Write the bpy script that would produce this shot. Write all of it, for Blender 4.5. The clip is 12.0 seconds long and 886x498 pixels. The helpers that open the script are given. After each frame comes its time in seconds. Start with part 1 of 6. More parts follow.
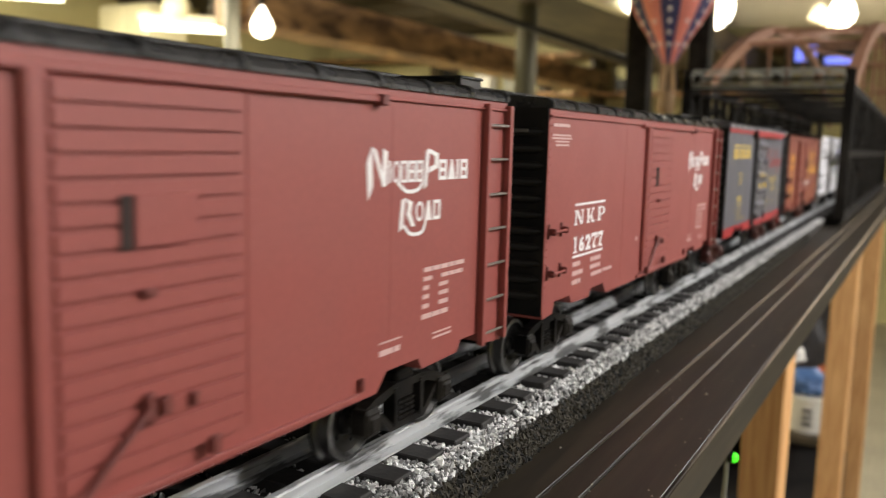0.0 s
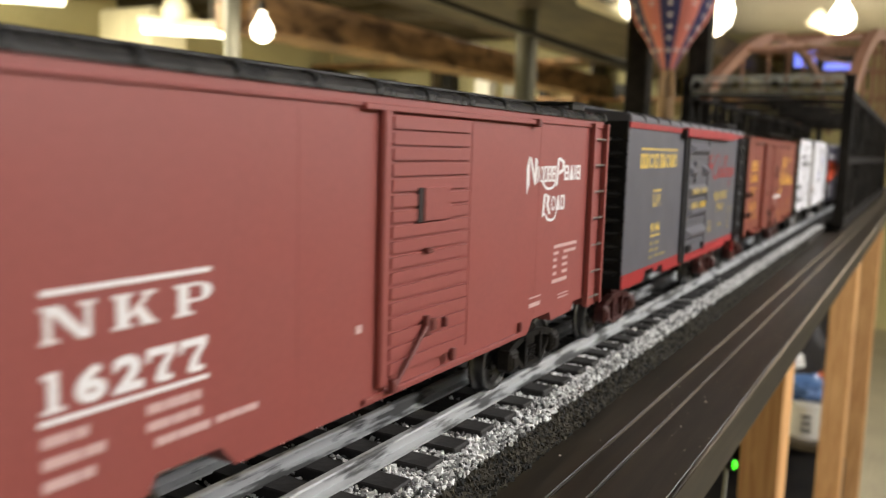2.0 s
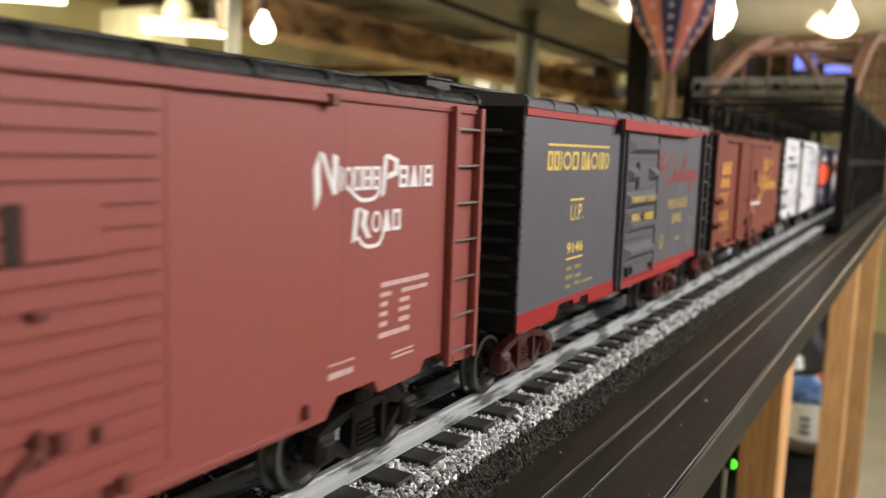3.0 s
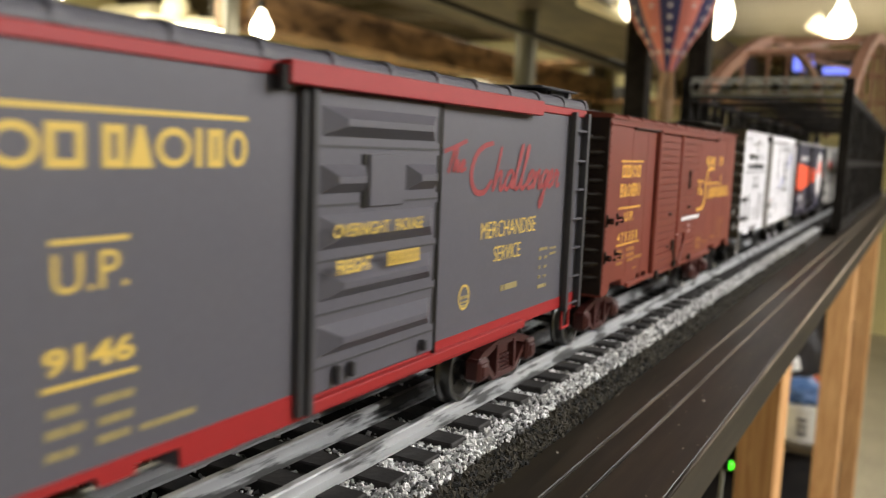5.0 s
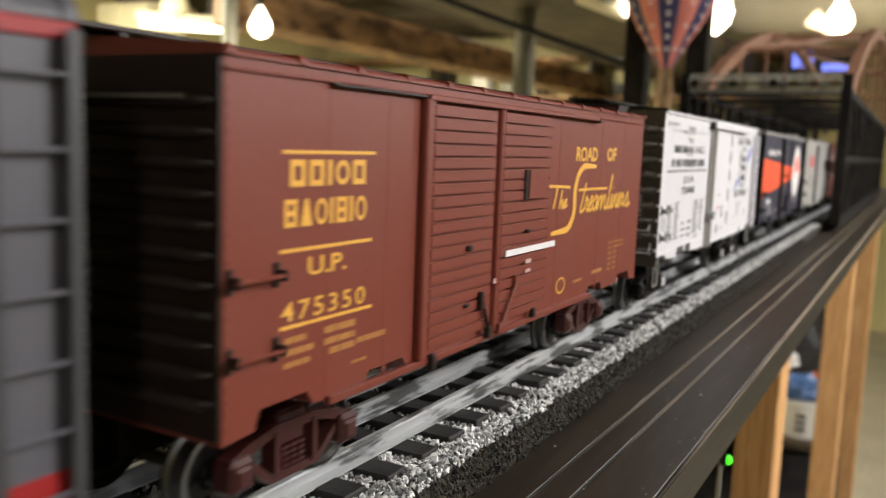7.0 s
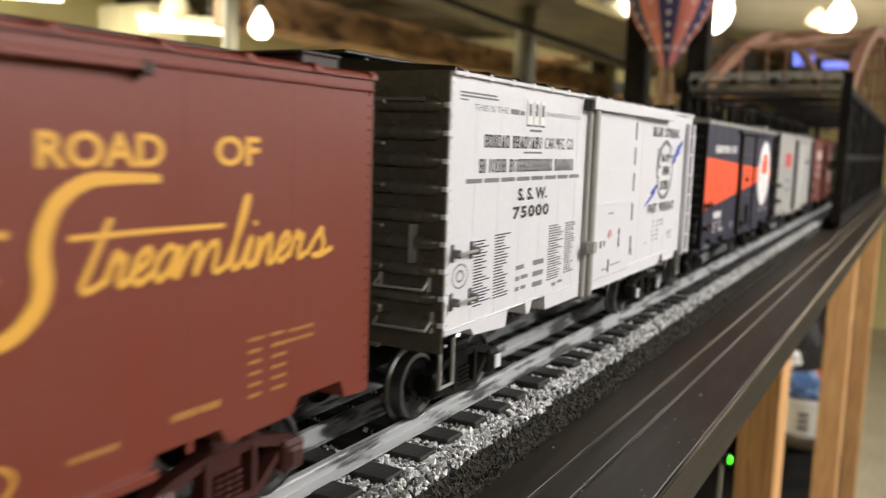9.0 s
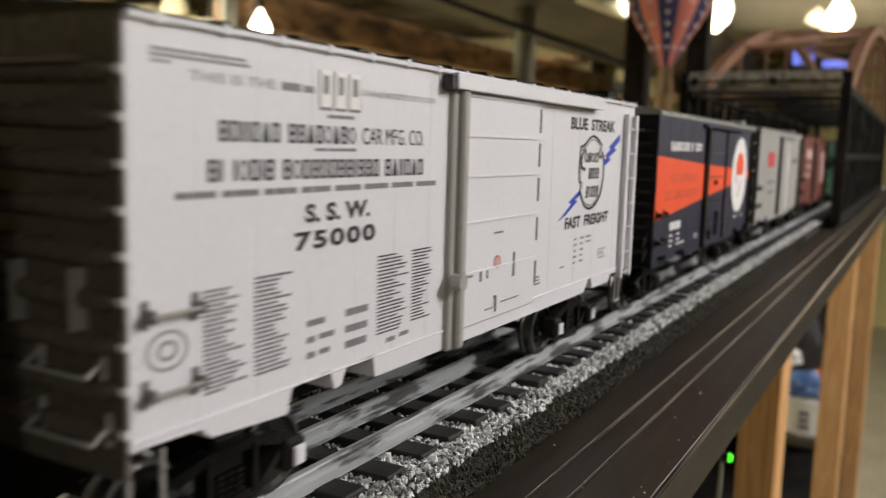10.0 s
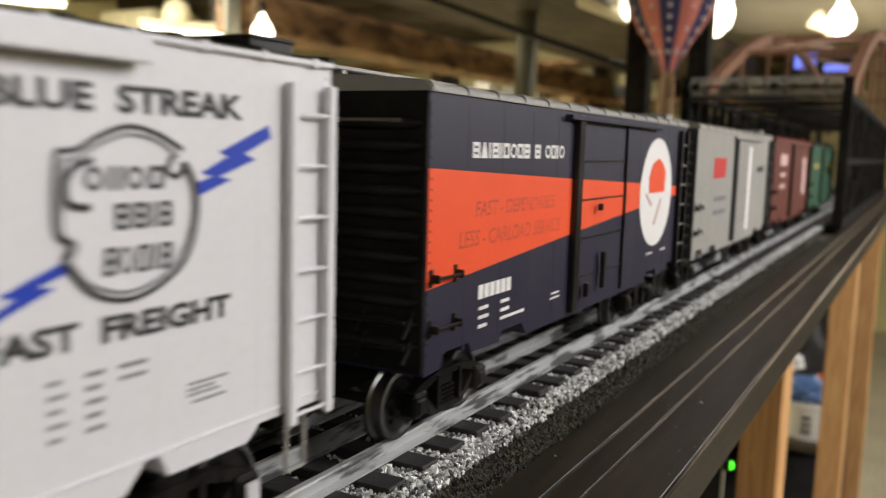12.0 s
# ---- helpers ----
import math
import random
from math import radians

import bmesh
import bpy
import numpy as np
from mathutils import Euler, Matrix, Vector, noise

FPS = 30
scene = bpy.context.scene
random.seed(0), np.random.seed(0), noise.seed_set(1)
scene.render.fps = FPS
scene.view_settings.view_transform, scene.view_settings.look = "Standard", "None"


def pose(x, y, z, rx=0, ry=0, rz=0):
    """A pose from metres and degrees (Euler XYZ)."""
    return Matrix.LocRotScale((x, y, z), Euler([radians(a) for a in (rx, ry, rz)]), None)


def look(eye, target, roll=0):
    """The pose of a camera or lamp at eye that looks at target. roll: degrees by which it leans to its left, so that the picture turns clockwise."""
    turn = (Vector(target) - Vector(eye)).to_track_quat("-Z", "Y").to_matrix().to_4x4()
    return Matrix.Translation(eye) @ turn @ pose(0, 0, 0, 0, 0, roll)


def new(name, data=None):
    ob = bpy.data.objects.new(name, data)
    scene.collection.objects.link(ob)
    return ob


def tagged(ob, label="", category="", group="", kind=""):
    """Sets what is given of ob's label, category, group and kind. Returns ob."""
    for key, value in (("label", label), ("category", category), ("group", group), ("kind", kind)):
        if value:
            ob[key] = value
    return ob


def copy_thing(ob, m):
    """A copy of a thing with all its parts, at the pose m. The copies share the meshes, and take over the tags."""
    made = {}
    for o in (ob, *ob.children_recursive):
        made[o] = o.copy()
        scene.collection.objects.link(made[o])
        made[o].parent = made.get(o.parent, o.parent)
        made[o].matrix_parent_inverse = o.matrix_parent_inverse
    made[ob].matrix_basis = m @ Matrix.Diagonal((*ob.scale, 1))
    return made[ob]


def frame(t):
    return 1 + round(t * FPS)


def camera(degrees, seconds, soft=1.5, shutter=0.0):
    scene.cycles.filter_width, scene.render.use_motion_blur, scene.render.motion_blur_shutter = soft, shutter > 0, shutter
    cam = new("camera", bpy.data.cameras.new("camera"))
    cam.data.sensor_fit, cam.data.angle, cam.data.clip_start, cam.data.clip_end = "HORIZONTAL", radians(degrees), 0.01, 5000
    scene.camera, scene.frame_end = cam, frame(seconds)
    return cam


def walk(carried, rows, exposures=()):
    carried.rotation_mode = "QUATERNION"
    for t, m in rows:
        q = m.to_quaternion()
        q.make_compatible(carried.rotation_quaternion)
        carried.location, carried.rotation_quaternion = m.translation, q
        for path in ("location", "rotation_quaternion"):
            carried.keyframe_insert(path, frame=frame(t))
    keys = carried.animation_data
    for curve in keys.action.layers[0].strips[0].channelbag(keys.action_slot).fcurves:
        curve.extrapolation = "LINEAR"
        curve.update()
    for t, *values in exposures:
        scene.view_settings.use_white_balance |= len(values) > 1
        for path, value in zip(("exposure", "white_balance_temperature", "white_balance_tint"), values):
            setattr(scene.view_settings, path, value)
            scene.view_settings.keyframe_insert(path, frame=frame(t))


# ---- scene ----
# The rails run along y; the train's lit side is the plane x = 0; the floor is z = 0.
RAIL_Z = 1.20          # top of the rails
SILL = 0.0243          # the cars' side sills above the rails
TRACK_X = -0.037       # centre line of the track
HW = 0.037             # half a car's width

cam = camera(55.25, 12.0, soft=1.2, shutter=0.5)
cam.data.dof.use_dof = True
cam.data.dof.focus_distance = 0.23
cam.data.dof.aperture_fstop = 17.0
PATH = [
    (0.0, pose(0.1023, -0.0972, 1.2810, 82.716, -1.506, 29.271)),
    (0.5, pose(0.1022, -0.0962, 1.2803, 82.730, -1.593, 29.269)),
    (1.0, pose(0.1019, -0.0973, 1.2800, 82.784, -1.724, 29.219)),
    (1.5, pose(0.1017, -0.0980, 1.2804, 82.860, -1.795, 29.196)),
    (2.0, pose(0.1020, -0.0970, 1.2818, 83.020, -1.677, 29.241)),
    (2.5, pose(0.1022, -0.0985, 1.2824, 83.104, -1.851, 29.227)),
    (3.0, pose(0.1022, -0.0995, 1.2811, 83.075, -1.959, 29.252)),
    (5.0, pose(0.1008, -0.0958, 1.2796, 83.054, -2.292, 29.121)),
    (5.5, pose(0.1013, -0.0963, 1.2794, 83.058, -2.245, 29.117)),
    (6.0, pose(0.1023, -0.0978, 1.2780, 83.048, -2.191, 29.128)),
    (6.5, pose(0.1021, -0.0980, 1.2771, 82.938, -2.161, 29.086)),
    (7.0, pose(0.1021, -0.0971, 1.2791, 82.884, -2.169, 29.067)),
    (9.0, pose(0.1031, -0.0960, 1.2797, 82.878, -1.846, 29.160)),
    (9.5, pose(0.1037, -0.0968, 1.2797, 82.883, -1.715, 29.145)),
    (10.0, pose(0.1039, -0.0976, 1.2796, 82.901, -1.637, 29.154)),
    (10.5, pose(0.1039, -0.0978, 1.2820, 82.980, -1.602, 29.220)),
    (11.0, pose(0.1034, -0.0974, 1.2833, 83.056, -1.679, 29.272)),
    (11.5, pose(0.1040, -0.0986, 1.2838, 83.146, -1.654, 29.263)),
    (12.0, pose(0.1043, -0.0980, 1.2821, 83.130, -1.638, 29.278)),
]
walk(cam, PATH, [(0.0, 0.02), (5.5, 0.03), (7.0, 0.0), (9.0, -0.02), (9.3, -0.22), (9.5, -0.34), (10.0, -0.49), (10.5, -0.47), (11.0, -0.50), (11.5, -0.46), (12.0, -0.31)])

# how far the train has come towards the camera
TRAVEL = [(0.0, -0.1539), (0.5, -0.1034), (1.0, -0.0519), (1.5, 0.0), (2.0, 0.0511), (2.5, 0.1038), (3.0, 0.1559),
          (5.0, 0.3513), (5.5, 0.4013), (6.0, 0.4523), (6.5, 0.5031), (7.0, 0.5545), (9.0, 0.7586), (9.5, 0.8092),
          (10.0, 0.8601), (10.5, 0.9114), (11.0, 0.9643), (11.5, 1.0165), (12.0, 1.0697)]

# ---- light ----
world = bpy.data.worlds.new("basement_air")
world.use_nodes = True
scene.world = world
world.node_tree.nodes["Background"].inputs[0].default_value = (1.0, 0.86, 0.66, 1)
world.node_tree.nodes["Background"].inputs[1].default_value = 0.06


def area(name, m, sx, sy, watts, color):
    data = bpy.data.lights.new(name, "AREA")
    data.shape, data.size, data.size_y, data.energy, data.color = "RECTANGLE", sx, sy, watts, color
    ob = new(name, data)
    ob.matrix_world = m
    return ob


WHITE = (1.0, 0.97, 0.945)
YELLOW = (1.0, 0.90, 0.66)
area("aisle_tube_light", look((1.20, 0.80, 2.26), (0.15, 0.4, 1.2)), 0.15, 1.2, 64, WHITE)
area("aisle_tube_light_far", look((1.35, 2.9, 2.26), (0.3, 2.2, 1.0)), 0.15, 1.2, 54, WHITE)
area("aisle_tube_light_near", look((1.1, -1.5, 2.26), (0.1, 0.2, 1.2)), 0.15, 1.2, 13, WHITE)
area("room_tube_light", look((-3.3, 2.2, 2.20), (-3.4, 2.6, 0.5)), 0.3, 1.2, 200, YELLOW)


def bulb_light(name, at, watts):
    data = bpy.data.lights.new(name, "POINT")
    data.energy, data.shadow_soft_size, data.color = watts, 0.04, (1.0, 0.86, 0.62)
    new(name, data).location = at


bulb_light("beam_bulb_light", (-2.10, 2.42, 1.615), 3.0)
bulb_light("duct_bulb_light", (-0.258, 4.15, 1.80), 10.0)
bulb_light("balloon_bulb_light", (-0.775, 3.8, 1.76), 11.0)
# added fill for the far end of the room; no tube hangs there
area("room_tube_light_far", look((-2.6, 5.0, 2.2), (-2.6, 5.4, 0.5)), 0.3, 1.2, 100, YELLOW)


# ---- materials ----
def mat(name, color, rough=0.5, metal=0.0, var=0.12, scale=60.0, bump=0.05, bscale=600.0, tint=(0.5, 0.42, 0.34), glow=0.0, coat=0.0, spec=0.5):
    m = bpy.data.materials.new(name)
    m.use_nodes = True
    nt = m.node_tree
    b = nt.nodes["Principled BSDF"]
    b.inputs["Metallic"].default_value = metal
    b.inputs["Specular IOR Level"].default_value = spec
    tc = nt.nodes.new("ShaderNodeTexCoord")
    n1 = nt.nodes.new("ShaderNodeTexNoise")
    n1.inputs["Scale"].default_value, n1.inputs["Detail"].default_value = scale, 5
    n2 = nt.nodes.new("ShaderNodeTexNoise")
    n2.inputs["Scale"].default_value, n2.inputs["Detail"].default_value = bscale, 4
    for n in (n1, n2):
        nt.links.new(tc.outputs["Object"], n.inputs["Vector"])
    ramp = nt.nodes.new("ShaderNodeMapRange")
    ramp.inputs[1].default_value, ramp.inputs[2].default_value = 0.35, 0.75
    ramp.inputs[3].default_value, ramp.inputs[4].default_value = 0.0, var
    nt.links.new(n1.outputs["Fac"], ramp.inputs[0])
    mix = nt.nodes.new("ShaderNodeMix")
    mix.data_type = "RGBA"
    mix.inputs["A"].default_value = (*color, 1)
    mix.inputs["B"].default_value = (*[c * 0.5 + t * 0.12 for c, t in zip(color, tint)], 1)
    nt.links.new(ramp.outputs[0], mix.inputs["Factor"])
    fine = nt.nodes.new("ShaderNodeMapRange")
    fine.inputs[1].default_value, fine.inputs[2].default_value = 0.3, 0.7
    fine.inputs[3].default_value, fine.inputs[4].default_value = 1.0 - var * 0.6, 1.0 + var * 0.3
    nt.links.new(n2.outputs["Fac"], fine.inputs[0])
    mul = nt.nodes.new("ShaderNodeMix")
    mul.data_type, mul.blend_type = "RGBA", "MULTIPLY"
    mul.inputs["Factor"].default_value = 1.0
    nt.links.new(mix.outputs["Result"], mul.inputs["A"])
    nt.links.new(fine.outputs[0], mul.inputs["B"])
    nt.links.new(mul.outputs["Result"], b.inputs["Base Color"])
    rr = nt.nodes.new("ShaderNodeMapRange")
    rr.inputs[3].default_value, rr.inputs[4].default_value = max(0.02, rough - 0.08), min(1.0, rough + 0.08)
    nt.links.new(n1.outputs["Fac"], rr.inputs[0])
    nt.links.new(rr.outputs[0], b.inputs["Roughness"])
    if bump:
        bp = nt.nodes.new("ShaderNodeBump")
        bp.inputs["Strength"].default_value, bp.inputs["Distance"].default_value = bump, 0.0003
        nt.links.new(n2.outputs["Fac"], bp.inputs["Height"])
        nt.links.new(bp.outputs[0], b.inputs["Normal"])
    if coat:
        b.inputs["Coat Weight"].default_value = coat
    if glow:
        b.inputs["Emission Color"].default_value = (*color, 1)
        b.inputs["Emission Strength"].default_value = glow
    return m


def wood_mat(name, c1, c2, scale=18.0, rough=0.6, stretch=(12, 12, 0.8)):
    m = bpy.data.materials.new(name)
    m.use_nodes = True
    nt = m.node_tree
    b = nt.nodes["Principled BSDF"]
    tc = nt.nodes.new("ShaderNodeTexCoord")
    mp = nt.nodes.new("ShaderNodeMapping")
    mp.inputs["Scale"].default_value = stretch
    nt.links.new(tc.outputs["Object"], mp.inputs[0])
    n1 = nt.nodes.new("ShaderNodeTexNoise")
    n1.inputs["Scale"].default_value, n1.inputs["Detail"].default_value, n1.inputs["Distortion"].default_value = scale, 6, 0.6
    nt.links.new(mp.outputs[0], n1.inputs["Vector"])
    r = nt.nodes.new("ShaderNodeValToRGB")
    r.color_ramp.elements[0].position, r.color_ramp.elements[0].color = 0.35, (*c1, 1)
    r.color_ramp.elements[1].position, r.color_ramp.elements[1].color = 0.7, (*c2, 1)
    nt.links.new(n1.outputs["Fac"], r.inputs[0])
    nt.links.new(r.outputs[0], b.inputs["Base Color"])
    b.inputs["Roughness"].default_value = rough
    bp = nt.nodes.new("ShaderNodeBump")
    bp.inputs["Strength"].default_value, bp.inputs["Distance"].default_value = 0.2, 0.0006
    nt.links.new(n1.outputs["Fac"], bp.inputs["Height"])
    nt.links.new(bp.outputs[0], b.inputs["Normal"])
    return m


def stone_mat(name, c1, c2, rough=0.6):
    """Loose stones: every stone has a shade of its own."""
    m = bpy.data.materials.new(name)
    m.use_nodes = True
    nt = m.node_tree
    b = nt.nodes["Principled BSDF"]
    g = nt.nodes.new("ShaderNodeNewGeometry")
    r = nt.nodes.new("ShaderNodeValToRGB")
    r.color_ramp.elements[0].color, r.color_ramp.elements[1].color = (*c1, 1), (*c2, 1)
    for pos, f in ((0.25, 0.15), (0.48, 0.70)):
        r.color_ramp.elements.new(pos).color = (*[a + (b - a) * f for a, b in zip(c1, c2)], 1)
    nt.links.new(g.outputs["Random Per Island"], r.inputs[0])
    nt.links.new(r.outputs[0], b.inputs["Base Color"])
    b.inputs["Roughness"].default_value = rough
    return m


def edge_glint_mat(name):
    """Board edges with a glint painted into the colour: dark near, paler down the bench."""
    m = mat(name, (0.20, 0.155, 0.105), 0.7, var=0.4, scale=60, bump=0.1, spec=0.15)
    nt = m.node_tree
    b = nt.nodes["Principled BSDF"]
    tc = nt.nodes.new("ShaderNodeTexCoord")
    sx = nt.nodes.new("ShaderNodeSeparateXYZ")
    nt.links.new(tc.outputs["Object"], sx.inputs[0])
    n = nt.nodes.new("ShaderNodeTexNoise")
    n.inputs["Scale"].default_value, n.inputs["Detail"].default_value = 14.0, 4
    nt.links.new(tc.outputs["Object"], n.inputs["Vector"])
    add = nt.nodes.new("ShaderNodeMath")
    add.operation = "MULTIPLY_ADD"
    add.inputs[1].default_value = 0.35
    nt.links.new(n.outputs["Fac"], add.inputs[0])
    nt.links.new(sx.outputs["Y"], add.inputs[2])
    rng = nt.nodes.new("ShaderNodeMapRange")
    rng.inputs[1].default_value, rng.inputs[2].default_value = -0.22, 0.28
    nt.links.new(add.outputs[0], rng.inputs[0])
    mix = nt.nodes.new("ShaderNodeMix")
    mix.data_type = "RGBA"
    mix.inputs["A"].default_value, mix.inputs["B"].default_value = (0.022, 0.017, 0.011, 1), (0.40, 0.32, 0.225, 1)
    nt.links.new(rng.outputs[0], mix.inputs["Factor"])
    nt.links.new(mix.outputs["Result"], b.inputs["Base Color"])
    return m


def rail_reflection_mat(name):
    """Bright worn metal, with reflections painted in as long dark streaks along the rail."""
    m = mat(name, (0.60, 0.60, 0.59), 0.42, metal=0.3, var=0.2, scale=200, bump=0.15, bscale=900)
    nt = m.node_tree
    b = nt.nodes["Principled BSDF"]
    tc = nt.nodes.new("ShaderNodeTexCoord")
    mp = nt.nodes.new("ShaderNodeMapping")
    mp.inputs["Scale"].default_value = (280, 42, 280)
    nt.links.new(tc.outputs["Object"], mp.inputs[0])
    n = nt.nodes.new("ShaderNodeTexNoise")
    n.inputs["Scale"].default_value, n.inputs["Detail"].default_value = 1.0, 4
    nt.links.new(mp.outputs[0], n.inputs["Vector"])
    ramp = nt.nodes.new("ShaderNodeValToRGB")
    ramp.color_ramp.elements[0].position, ramp.color_ramp.elements[0].color = 0.41, (0.09, 0.09, 0.09, 1)
    ramp.color_ramp.elements[1].position, ramp.color_ramp.elements[1].color = 0.50, (0.46, 0.47, 0.48, 1)
    nt.links.new(n.outputs["Fac"], ramp.inputs[0])
    nt.links.new(ramp.outputs[0], b.inputs["Base Color"])
    return m


